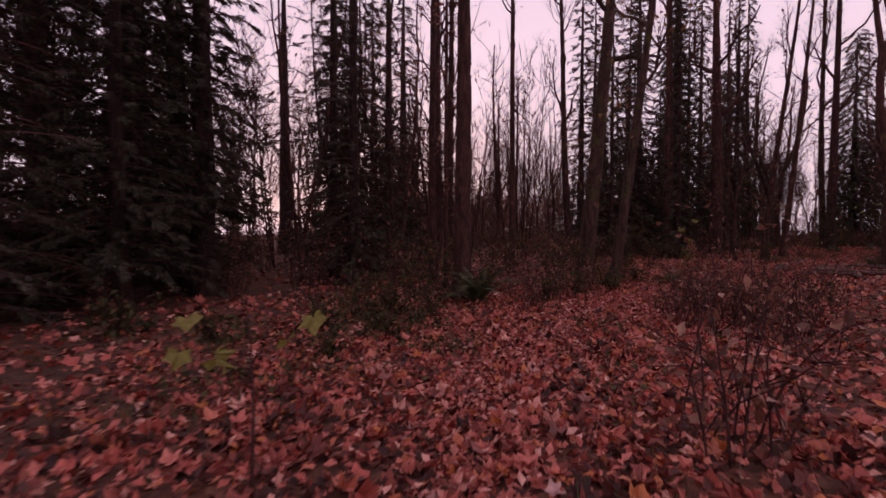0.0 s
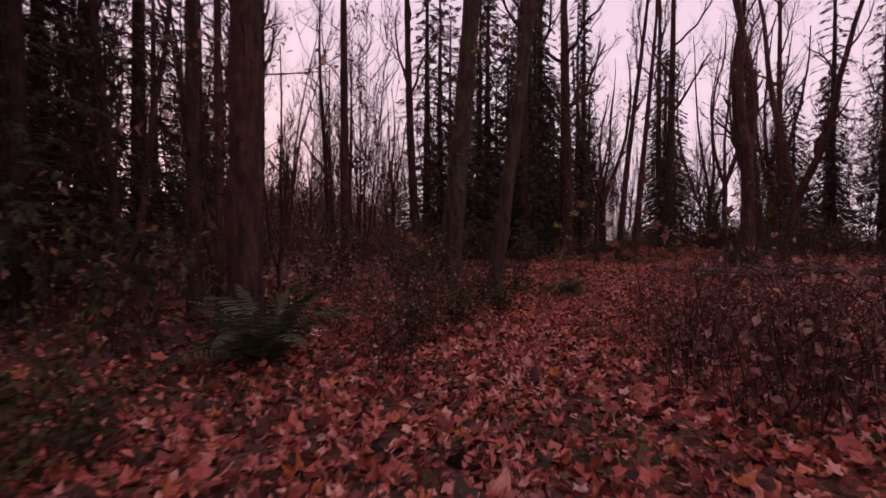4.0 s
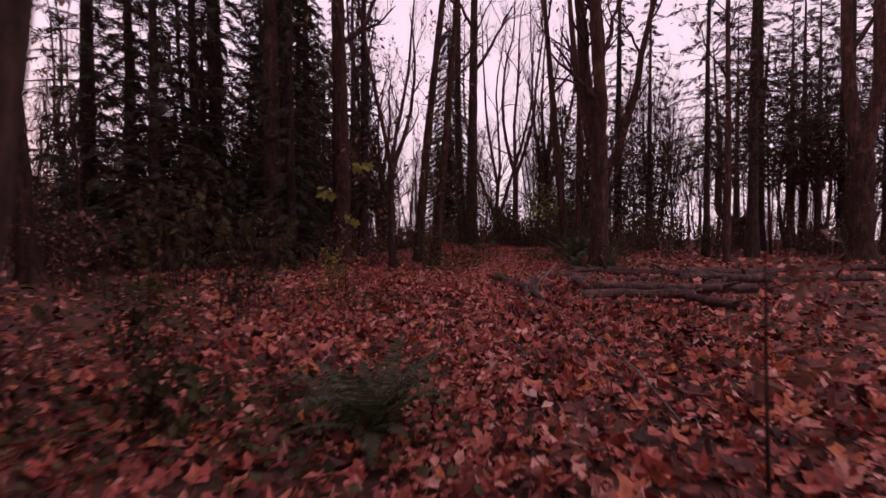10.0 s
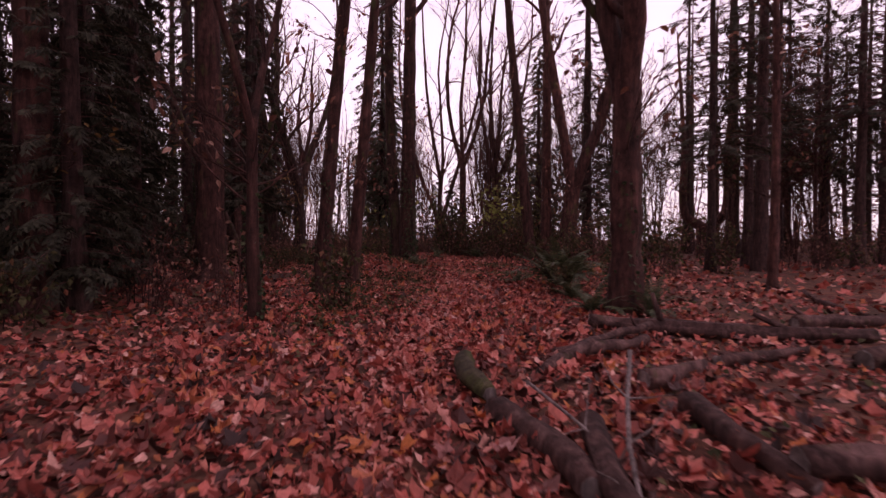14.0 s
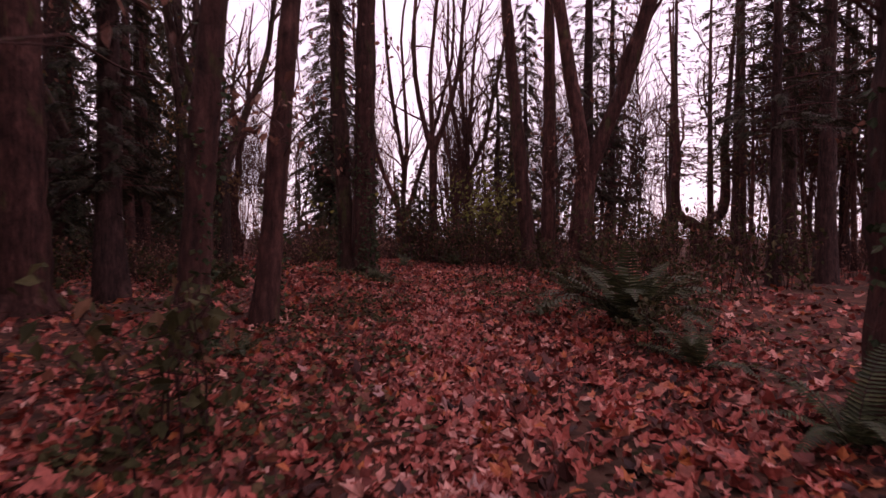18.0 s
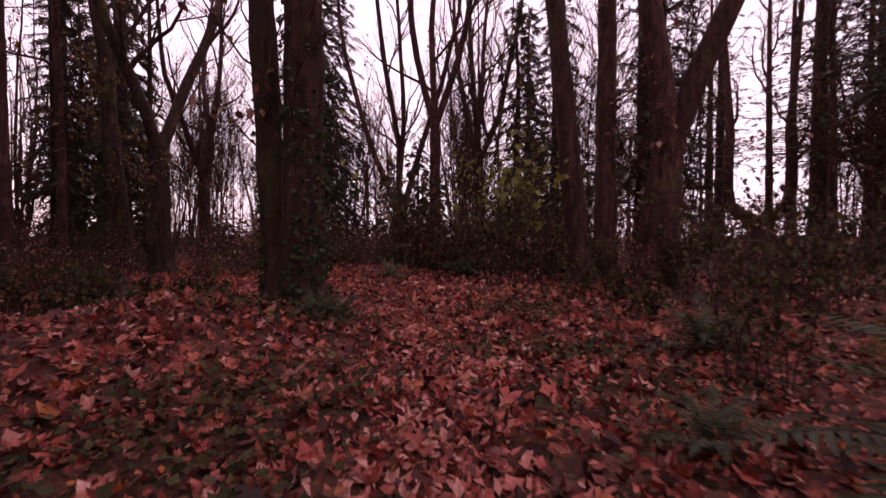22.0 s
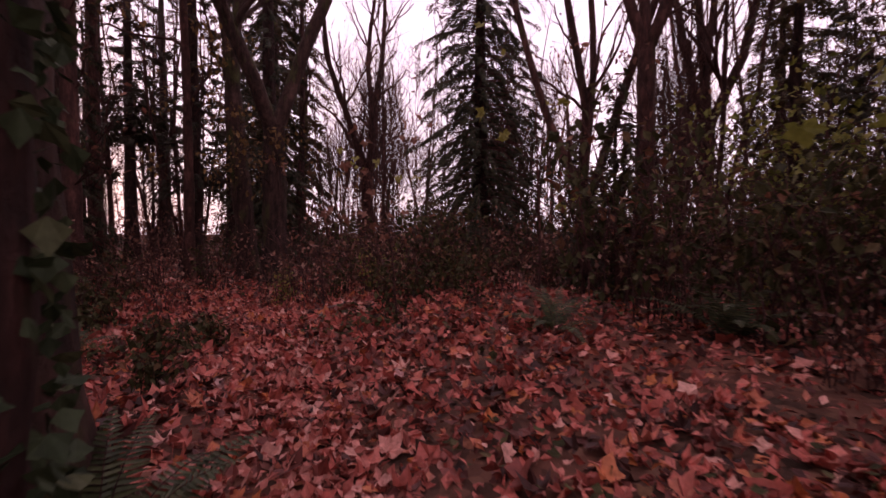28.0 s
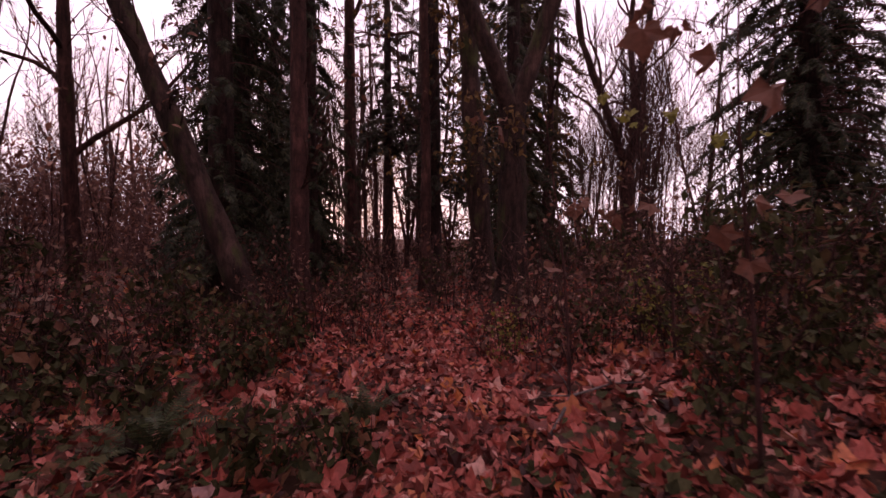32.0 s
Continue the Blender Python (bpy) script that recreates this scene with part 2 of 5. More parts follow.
# ---- mesh tools ----
class Soup:
    """Collects tubes and repeated small blades, and turns them into one mesh."""

    def __init__(self):
        self.v, self.f, self.n = [], [], 0

    def add(self, v, faces, slot=0):
        self.v.append(np.asarray(v, float))
        self.f.append((np.asarray(faces, int) + self.n, slot))
        self.n += len(v)

    def tube(self, pts, rad, sides=6, slot=0, rough=0.0, rng=None, cap=False):
        pts, rad = np.asarray(pts, float), np.asarray(rad, float)
        k = len(pts)
        t = np.gradient(pts, axis=0)
        t /= np.linalg.norm(t, axis=1)[:, None] + 1e-9
        ref = np.array((1.0, 0.13, 0.07)) if abs(t[0, 0]) < 0.8 else np.array((0.1, 1.0, 0.05))
        u = np.cross(t, ref)
        u /= np.linalg.norm(u, axis=1)[:, None]
        w = np.cross(t, u)
        a = np.arange(sides) * 2 * math.pi / sides
        rr = rad[:, None] * np.ones(sides)
        if rough:
            rr = rr * (1 + rough * (rng.normal(0, 0.6, (1, sides)) + rng.normal(0, 0.5, (k, sides))))
        v = pts[:, None] + rr[..., None] * (np.cos(a)[None, :, None] * u[:, None] + np.sin(a)[None, :, None] * w[:, None])
        i, j = np.meshgrid(np.arange(k - 1), np.arange(sides), indexing="ij")
        i, j = i.ravel(), j.ravel()
        q = np.stack([i * sides + j, i * sides + (j + 1) % sides, (i + 1) * sides + (j + 1) % sides, (i + 1) * sides + j], 1)
        v = v.reshape(-1, 3)
        if cap:
            c = len(v)
            v = np.vstack([v, pts[:1], pts[-1:]])
            jj = np.arange(sides)
            ends = np.vstack([np.stack([np.full(sides, c), (jj + 1) % sides, jj], 1), np.stack([np.full(sides, c + 1), (k - 1) * sides + jj, (k - 1) * sides + (jj + 1) % sides], 1)])
            n0 = self.n
            self.add(v, q, slot)
            self.f.append((ends + n0, slot))
        else:
            self.add(v, q, slot)

    def batch(self, tv, tf, rot, pos, size, slot=0):
        """Copies a small shape: rot (n,3,3), pos (n,3), size (n,)."""
        tv, tf = np.asarray(tv, float), np.asarray(tf, int)
        v = np.einsum("nij,vj->nvi", rot, tv) * np.asarray(size)[:, None, None] + pos[:, None]
        f = tf[None] + (np.arange(len(pos)) * len(tv))[:, None, None]
        self.add(v.reshape(-1, 3), f.reshape(-1, tf.shape[1]), slot)

    def mesh(self, name, materials, smooth=True):
        me = bpy.data.meshes.new(name)
        v = np.vstack(self.v)
        loops = np.concatenate([f.ravel() for f, _ in self.f])
        counts = np.concatenate([np.full(len(f), f.shape[1]) for f, _ in self.f])
        slots = np.concatenate([np.full(len(f), s) for f, s in self.f])
        me.vertices.add(len(v))
        me.vertices.foreach_set("co", v.ravel())
        me.loops.add(len(loops))
        me.loops.foreach_set("vertex_index", loops.astype(np.int32))
        me.polygons.add(len(counts))
        me.polygons.foreach_set("loop_start", np.concatenate([[0], np.cumsum(counts)[:-1]]).astype(np.int32))
        for m in materials:
            me.materials.append(m)
        me.polygons.foreach_set("material_index", slots.astype(np.int32))
        me.polygons.foreach_set("use_smooth", np.full(len(counts), smooth))
        me.update(calc_edges=True)
        me.validate()
        return me


def part(name, mesh, parent, label=""):
    ob = new(name, mesh)
    ob.parent = parent
    return tagged(ob, label)


def spin(yaw, pitch, roll=0.0):
    """Rotation matrices (n,3,3): roll about y, then pitch about x, then yaw about z."""
    yaw, pitch, roll = np.broadcast_arrays(np.asarray(yaw, float), np.asarray(pitch, float), np.asarray(roll, float))
    cz, sz, cx, sx, cy, sy = np.cos(yaw), np.sin(yaw), np.cos(pitch), np.sin(pitch), np.cos(roll), np.sin(roll)
    z0, o1 = np.zeros_like(cz), np.ones_like(cz)
    a = np.stack([np.stack([cz, -sz, z0], -1), np.stack([sz, cz, z0], -1), np.stack([z0, z0, o1], -1)], -2)
    b = np.stack([np.stack([o1, z0, z0], -1), np.stack([z0, cx, -sx], -1), np.stack([z0, sx, cx], -1)], -2)
    c = np.stack([np.stack([cy, z0, sy], -1), np.stack([z0, o1, z0], -1), np.stack([-sy, z0, cy], -1)], -2)
    return a @ b @ c


def unit(v):
    v = np.asarray(v, float)
    return v / (np.linalg.norm(v) + 1e-9)


# the trail: where people walk, and how high the ground lies there
TRAIL = [(0, -6, 0.05), (0, 0, 0), (0.1, 2.7, -0.14), (0.55, 5.3, -0.29), (1.35, 7.8, -0.43), (3.8, 12, -0.5), (5.5, 14.4, -0.53), (7.6, 16.5, -0.57),
         (9.8, 18.3, -0.46), (11.7, 19.7, -0.25), (14.8, 22.6, -0.11), (16.5, 23.9, -0.11), (18.4, 25, -0.15), (20.1, 26, -0.11), (21.7, 27.1, -0.12),
         (23.2, 28.1, -0.12), (25.2, 29.3, 0.0), (26.4, 30.7, -0.02), (26.9, 31.9, 0.08), (27.4, 33.5, 0.05), (27.9, 36, 0.05), (28.2, 41, 0.0)]
TR = np.array(TRAIL, float)


# low rises beside the trail: x, y, height, half width
MOUNDS = [(24.2, 32.5, 0.55, 1.5), (31.4, 36.3, 0.42, 2.2), (33.2, 29.0, 0.45, 2.5)]


def lumps(x, y):
    return 0.035 * np.sin(1.3 * x + 0.7 * y) * np.sin(0.9 * y - 0.5 * x + 1) + 0.02 * np.sin(2.9 * x - 1.1 * y + 2) * np.sin(2.3 * y + 0.4 * x)


def ground_z(x, y):
    x, y = np.asarray(x, float), np.asarray(y, float)
    d = ((x[..., None] - TR[:, 0]) ** 2 + (y[..., None] - TR[:, 1]) ** 2 + 4) ** -1.5
    z = (d * TR[:, 2]).sum(-1) / d.sum(-1) + lumps(x, y)
    for cx, cy, high, wide in MOUNDS:
        z = z + high * np.exp(-((x - cx) ** 2 + (y - cy) ** 2) / (2 * wide * wide))
    return z


def gz(x, y):
    return float(ground_z(np.array([x]), np.array([y]))[0])


def trail_gap(x, y):
    """How far a place lies from the trail's middle."""
    x, y = np.asarray(x, float), np.asarray(y, float)
    best = np.full(x.shape, 1e9)
    for a, b in zip(TR[:-1, :2], TR[1:, :2]):
        ab = b - a
        s = np.clip(((x - a[0]) * ab[0] + (y - a[1]) * ab[1]) / (ab @ ab), 0, 1)
        best = np.minimum(best, np.hypot(x - a[0] - s * ab[0], y - a[1] - s * ab[1]))
    return best


def glade(x, y):
    """Where the wood stands thin: along the line of the trail, and round the parted maple."""
    return (abs(0.809 * (y - 26) - 0.588 * (x - 20)) < 2.0 and x > 28) or (35 < x < 78 and 23.2 < y < 29.2) or (8 < x < 20 and 44 < y < 58)


# ---- ground ----
def ground():
    inner = np.arange(-30, 70.1, 0.5)
    xs = np.concatenate([[-3000, -800, -200, -80], inner, [85, 130, 300, 900, 3000]])
    ys = np.concatenate([[-3000, -800, -200, -60], np.arange(-20, 80.1, 0.5), [90, 130, 300, 900, 3000]])
    gx, gy = np.meshgrid(xs, ys, indexing="ij")
    z = ground_z(gx, gy)
    far = np.maximum(np.hypot(gx - 20, gy - 25) - 60, 0)
    z = z - np.minimum(far * 0.02, 8)
    s = Soup()
    i, j = np.meshgrid(np.arange(len(xs) - 1), np.arange(len(ys) - 1), indexing="ij")
    i, j, n = i.ravel(), j.ravel(), len(ys)
    s.add(np.stack([gx.ravel(), gy.ravel(), z.ravel()], 1), np.stack([i * n + j, (i + 1) * n + j, (i + 1) * n + j + 1, i * n + j + 1], 1))
    return tagged(new("ground", s.mesh("ground", [SOIL])), "dark forest soil under rotting autumn leaves", "ground", "", "structure")


ground()


# ---- trees ----
def branch(s, p, d, r, length, level, rng, up=0.25, dens=1.0, tips=None, wob=0.21):
    """A limb with its side branches and twigs."""
    k = max(3, min(9, int(length / 0.45) + 2)) if level < 2 else 4 - level + 1
    pts, dirs = [np.array(p, float)], [unit(d)]
    for _ in range(k - 1):
        nd = unit(dirs[-1] + rng.normal(0, wob, 3) + np.array((0, 0, 1.5 * up / k)))
        pts.append(pts[-1] + nd * length / (k - 1))
        dirs.append(nd)
    end = 0.3 if level < 2 else 0.45
    s.tube(pts, r * np.linspace(1, end, k), 7 if r > 0.07 else 5 if r > 0.04 else 3)
    if level >= 3 or length < 0.5:
        if tips is not None:
            tips.append(pts[-1])
        return
    count = {0: 6.2, 1: 4.4, 2: 3.5}[level] * dens
    count = int(count) + (rng.random() < count % 1)
    for c in range(count):
        q = rng.uniform(0.22, 0.97)
        i = min(k - 2, int(q * (k - 1)))
        f = q * (k - 1) - i
        at = pts[i] * (1 - f) + pts[i + 1] * f
        side = unit(np.cross(dirs[i], rng.normal(0, 1, 3)))
        a = rng.uniform(0.28, 0.75)
        nd = unit(dirs[i] * math.cos(a) + side * math.sin(a) + np.array((0, 0, 0.12)))
        branch(s, at, nd, max(0.006, r * (1 - 0.6 * q) * rng.uniform(0.4, 0.62)), length * rng.uniform(0.36, 0.62) * (1.15 - 0.45 * q), level + 1, rng, up, dens, tips, wob)


IVY_V = [(0, 0, 0), (0.5, 0.35, 0.1), (0.28, 0.62, 0.0), (0, 1, 0.12), (-0.28, 0.62, 0.0), (-0.5, 0.35, 0.1)]
LEAF_V = [(0, 0, 0), (0.32, 0.45, 0.09), (0, 1, -0.06), (-0.32, 0.45, 0.09)]
LEAF_F = [(0, 1, 2), (0, 2, 3)]
IVY_F = [(0, 1, 2), (0, 2, 3), (0, 3, 4), (0, 4, 5)]
OVAL_V = [(0, 0, 0), (0.27, 0.35, 0.08), (0.2, 0.75, 0.05), (0, 1, -0.1), (-0.2, 0.75, 0.05), (-0.27, 0.35, 0.08)]


def leaf_cloud(s, pts, size, rng, slot=0, tv=OVAL_V, droop=0.6, tf=IVY_F):
    pts = np.asarray(pts)
    n = len(pts)
    s.batch(tv, tf, spin(rng.uniform(0, 2 * math.pi, n), rng.normal(-droop, 0.6, n), rng.normal(0, 0.6, n)), pts, size * rng.uniform(0.6, 1.25, n), slot)


def trunk_line(h, lean, bend, rng, k=16):
    z = np.linspace(0, 1, k) ** 1.3 * h
    w = rng.normal(0, 1, (2, 3))
    q = z / h
    x = lean[0] * z + bend * h * (w[0, 0] * np.sin(2.2 * q) + 0.5 * w[0, 1] * (np.sin(6 * q)))
    y = lean[1] * z + bend * h * (w[1, 0] * np.sin(2.2 * q) + 0.5 * w[1, 1] * (np.sin(6 * q)))
    return np.stack([x, y, z], 1)


def bare_tree(x, y, r, h, label, lean=(0, 0), bend=0.006, fork=None, limbs=6, first=0.35, reach=4.5, seed=0, bark=None, ivy=0.0, leaves=0, leaf_mat=None, dens=1.0, up=0.5, group="", turn=None, lift=0.10, sprouts=11):
    """A leafless or nearly leafless broadleaf tree. fork: (height, stems, spread, thickness)."""
    rng = np.random.default_rng(seed + 11)
    leaves = leaves or (150 if sprouts else 0)
    bark = bark or BARK
    tree = new("tree")
    tree.location = (x, y, gz(x, y) - 0.06)
    top = fork[0] if fork else h
    line = trunk_line(top, lean, bend, rng, 46 if not fork else 24)
    q = line[:, 2] / h
    rad = r * (1 - 0.72 * q) * (1 + 0.55 * np.exp(-line[:, 2] / 0.28))
    s = Soup()
    s.tube(line, rad * (1 + 0.05 * np.sin(line[:, 2] * 3.1 + seed) + 0.04 * np.sin(line[:, 2] * 7.3 + 2 * seed)), 18 if r > 0.15 else 9, 0, 0.065, rng)
    part("trunk", s.mesh("trunk", [bark]), tree)
    for a in range(5 if r > 0.2 else 0):
        az = a * 1.257 + rng.uniform(-0.4, 0.4)
        o = np.array((math.cos(az), math.sin(az), 0))
        s = Soup()
        s.tube([o * r * 0.8 + (0, 0, 0.45), o * r * 1.25 + (0, 0, 0.16), o * r * 1.9 + (0, 0, 0.02), o * r * 2.6 - (0, 0, 0.08)], [r * 0.3, r * 0.34, r * 0.26, r * 0.1], 7, 0, 0.06, rng)
        part("root", s.mesh("root", [bark]), tree)
    tips = []
    if fork:
        fz, stems, spread, thick = fork
        p0 = line[-1]
        for a in range(stems):
            az = a * 2 * math.pi / stems + (rng.uniform(-0.5, 0.5) + 0.3 if turn is None else turn)
            o = np.array((math.cos(az), math.sin(az), 0))
            s = Soup()
            k = 11
            ln, d = [p0 + np.array((0, 0, -0.25))], unit(o * spread * 1.9 + np.array((lean[0], lean[1], 1)))
            stem = h - fz
            for i in range(k):
                d = unit(d + rng.normal(0, 0.085, 3) + np.array((0, 0, 2.3 * lift)))
                ln.append(ln[-1] + d * stem / k)
            rr = rad[-1] * thick * np.linspace(1, 0.22, k + 1)
            s.tube(ln, rr, 10, 0, 0.03, rng)
            for c in range(max(3, limbs)):
                i = int(rng.integers(1, k))
                az2 = rng.uniform(0, 2 * math.pi)
                branch(s, ln[i], (math.cos(az2), math.sin(az2), rng.uniform(1.1, 2.6)), rr[i] * 0.5, reach * rng.uniform(0.5, 0.9), 1, rng, up, dens, tips)
            part("limb", s.mesh("limb", [bark]), tree)
    else:
        for c in range(limbs):
            q = first + (0.97 - first) * (c + rng.uniform(0.1, 0.9)) / limbs
            i = int(np.argmin(abs(line[:, 2] - q * h)))
            az = c * 2.4 + rng.uniform(-0.5, 0.5)
            s = Soup()
            branch(s, line[i], (math.cos(az), math.sin(az), rng.uniform(0.8, 2.0)), max(0.02, rad[i] * 0.5), reach * (1.25 - 0.6 * q) * rng.uniform(0.7, 1.1), 0, rng, up, dens, tips)
            part("limb", s.mesh("limb", [bark]), tree)
    for c in range(sprouts):
        z = rng.uniform(min(2.2, 0.5 * top), min(top * 0.9, 9.0))
        i = int(np.argmin(abs(line[:, 2] - z)))
        az = rng.uniform(0, 6.283)
        s = Soup()
        branch(s, line[i], (math.cos(az), math.sin(az), rng.uniform(0.2, 1.3)), 0.022, rng.uniform(0.8, 2.2), 1, rng, 0.3, 0.9, tips)
        part("side_branch", s.mesh("side_branch", [bark]), tree)
    if ivy:
        n = int(800 * ivy * min(2.0, r / 0.2))
        z = rng.beta(1, 2.2, n) * min(top * 0.9, 3.2 + 2 * ivy)
        i = np.clip(np.searchsorted(line[:, 2], z) - 1, 0, len(line) - 2)
        f = (z - line[i, 2]) / (line[i + 1, 2] - line[i, 2])
        c = line[i] * (1 - f)[:, None] + line[i + 1] * f[:, None]
        az = rng.uniform(0, 2 * math.pi, 5)[rng.integers(0, 5, n)] + 0.8 * np.sin(z * 1.1) + rng.normal(0, 0.3, n)
        rr = r * (1 - 0.5 * z / h) * (1 + 0.5 * np.exp(-z / 0.3)) + rng.uniform(0.0, 0.07, n)
        s = Soup()
        leaf_cloud(s, c + np.stack([np.cos(az) * rr, np.sin(az) * rr, np.zeros(n)], 1), 0.08, rng, 0, IVY_V, 0.9)
        part("ivy", s.mesh("ivy", [IVY], False), tree, "dark green ivy leaves climbing the bark")
    if leaves and tips:
        t = np.array(tips)
        low = t[t[:, 2] < 10]
        t = np.vstack([t, low, low, low]) if len(low) else t
        pick = t[rng.integers(0, len(t), leaves)] + rng.normal(0, 0.12, (leaves, 3))
        s = Soup()
        leaf_cloud(s, pick, 0.16, rng)
        part("foliage", s.mesh("foliage", [leaf_mat or DRY], False), tree)
    return tagged(tree, label, "tree", group)


# a needle spray: a twig fan of narrow blades, one unit long
SPRAY_V, SPRAY_F = [], []
for _y, _l in ((0.04, 0.44), (0.30, 0.46), (0.56, 0.34)):
    for _a in (0.75 - 0.3 * _y, -0.85 + 0.3 * _y):
        _k = len(SPRAY_V)
        _d, _p = np.array((math.sin(_a), math.cos(_a))), np.array((math.cos(_a), -math.sin(_a)))
        for _q, _w, _z in ((0, -0.06, 0.01), (0.3, 0.075, 0.03), (1, 0, -0.10)):
            _c = np.array((0, _y)) + _d * _q * _l + _p * _w
            SPRAY_V.append((_c[0], _c[1], _z))
        SPRAY_F.append((_k, _k + 1, _k + 2))
SPRAY_V += [(-0.04, 0.1, 0), (0.04, 0.1, 0), (0, 1, -0.1)]
SPRAY_F.append((18, 19, 20))


def conifer(x, y, r, h, low, wide, label, seed=0, n=150, size=0.5, droop=0.26, mat=None, per=8, stubs=14, power=0.8, lean=(0, 0), group=""):
    """A fir or cedar: straight trunk, dead stubs low down, and boughs of needle sprays."""
    rng = np.random.default_rng(seed + 501)
    n, per = int(n * 0.87), int(1.75 * per) + 4
    tree = new("conifer")
    tree.location = (x, y, gz(x, y) - 0.06)
    z = np.linspace(0, h, 12)
    line = np.stack([lean[0] * z + 0.02 * rng.normal(0, 1, 12), lean[1] * z + 0.02 * rng.normal(0, 1, 12), z], 1)
    rad = r * (1 - 0.93 * z / h) * (1 + 0.4 * np.exp(-z / 0.3))
    s = Soup()
    s.tube(line, rad, 14, 0, 0.03, rng)
    for _ in range(stubs):
        q = rng.uniform(1.2, max(low + 2.0, 2.5))
        az = rng.uniform(0, 2 * math.pi)
        c = np.array((lean[0] * q, lean[1] * q, q))
        d = np.array((math.cos(az), math.sin(az), rng.uniform(-0.35, 0.1)))
        ln = rng.uniform(0.5, 2.0)
        s.tube([c, c + d * ln * 0.5, c + d * ln + (0, 0, -0.12 * ln)], [0.022, 0.014, 0.005], 3)
    part("trunk", s.mesh("trunk", [BARK_FIR]), tree)
    s = Soup()
    P, Y, X, Z = [], [], [], []
    for b in range(n):
        q = low + (h - low) * ((b + rng.random()) / n) ** 1.75
        ln = wide * max(0.12, (1 - (q - low) / (h - low))) ** power * rng.uniform(0.6, 1.1)
        az = b * 2.39996 + rng.normal(0, 0.3)
        c = np.array((lean[0] * q, lean[1] * q, q))
        o = np.array((math.cos(az), math.sin(az), 0.0))
        st = np.linspace(0, 1, 5)
        rise = rng.uniform(-0.05, 0.25)
        pts = c + o * (st * ln)[:, None] + np.stack([0 * st, 0 * st, rise * ln * st - droop * ln * st ** 2], 1)
        s.tube(pts, np.linspace(max(0.012, 0.012 * ln), 0.004, 5), 3, 1)
        m = max(3, int(per * (0.4 + 0.6 * ln / wide)))
        f = rng.uniform(0.12, 1.0, m) ** 0.8
        at = np.stack([np.interp(f, st, pts[:, k]) for k in range(3)], 1)
        P.append(at)
        Y.append(az - math.pi / 2 + rng.choice([-1, 1], m) * rng.uniform(0.1, 1.0, m) * (1.1 - f * 0.7))
        X.append(-droop * 1.4 * f + rng.normal(-0.22, 0.3, m))
        Z.append(0.79 * size * rng.uniform(0.5, 1.3, m))
    P, Y, X, Z = map(np.concatenate, (P, Y, X, Z))
    s.batch(SPRAY_V, SPRAY_F, spin(Y, X, rng.normal(0, 0.5, len(Y))), P, Z)
    part("crown", s.mesh("crown", [mat or NEEDLE, TWIG], False), tree)
    return tagged(tree, label, "tree", group)


PLAIN = "tall bare maple with brown furrowed bark"
# by the first stretch
bare_tree(0.64, 15.5, 0.29, 22, "thick straight maple, brown flaking bark, fern at its foot", (0.004, 0.0), 0.002, None, 7, 0.45, 5, 1)
bare_tree(-0.33, 17.4, 0.15, 19, "slender straight bare tree close behind a thick maple", (-0.005, 0), 0.002, None, 5, 0.55, 3.5, 2)
bare_tree(0.14, 17.0, 0.08, 17, "thin dark bare tree close behind a thick maple", (-0.002, 0), 0.002, None, 5, 0.55, 3, 3)
bare_tree(3.53, 24.3, 0.17, 20, "slim straight grey-brown bare tree", (0, 0), 0.002, None, 5, 0.5, 4, 5, BARK, 0, 160, OCHRE)
bare_tree(6.3, 21.3, 0.36, 21, "stout maple leaning slightly, patchy lichen bark, withered leaves at its foot", (0.07, -0.03), 0.003, None, 6, 0.4, 5, 6, BARK_MOSS, 0, 220, OCHRE)
bare_tree(8.4, 31.4, 0.24, 21, "dark leaning bare maple", (-0.05, 0.0), 0.005, None, 7, 0.35, 5, 7, BARK, 0, 300, OCHRE)
bare_tree(6.75, 18.9, 0.21, 18, "leaning slender maple with mossy bark", (0.10, -0.08), 0.004, None, 6, 0.4, 4, 8, BARK_MOSS, 0, 200, OCHRE)
bare_tree(14.9, 31.7, 0.32, 23, "tall straight maple with brown bark", (-0.005, 0), 0.002, None, 7, 0.45, 5, 9, BARK, 0, 280, OCHRE)
bare_tree(19.9, 34.9, 0.44, 24, "thick old maple with brown furrowed bark", (-0.01, 0.0), 0.003, None, 7, 0.4, 5.5, 10, BARK, 0, 300, OCHRE)
# by the log pile
bare_tree(19.9, 29.65, 0.20, 18, "leaning dark maple with ivy and withered leaves", (0.075, -0.06), 0.004, None, 5, 0.4, 4, 11, BARK, 0.6, 260, DRY)
bare_tree(21.55, 30.35, 0.19, 18, "leaning brown maple beside its dark neighbour", (0.055, -0.045), 0.004, None, 5, 0.4, 4, 12, BARK, 0.25)
bare_tree(21.3, 22.75, 0.31, 18, "stout maple with a knobbly fork, ferns at its foot", (-0.012, 0.008), 0.004, (4.3, 3, 0.20, 0.8), 7, 0.4, 4, 26, BARK, 0.2)
bare_tree(16.8, 27.5, 0.11, 11, "thin crooked young tree wrapped in ivy", (0.0, 0.0), 0.012, (3.4, 2, 0.30, 0.85), 5, 0.4, 3, 29, BARK, 0.9)
bare_tree(33.7, 17.1, 0.46, 22, "massive dark maple forked above head height", (0.0, 0.0), 0.003, (4.6, 2, 0.10, 0.72), 7, 0.4, 6, 27, BARK, 0.15, turn=1.57)

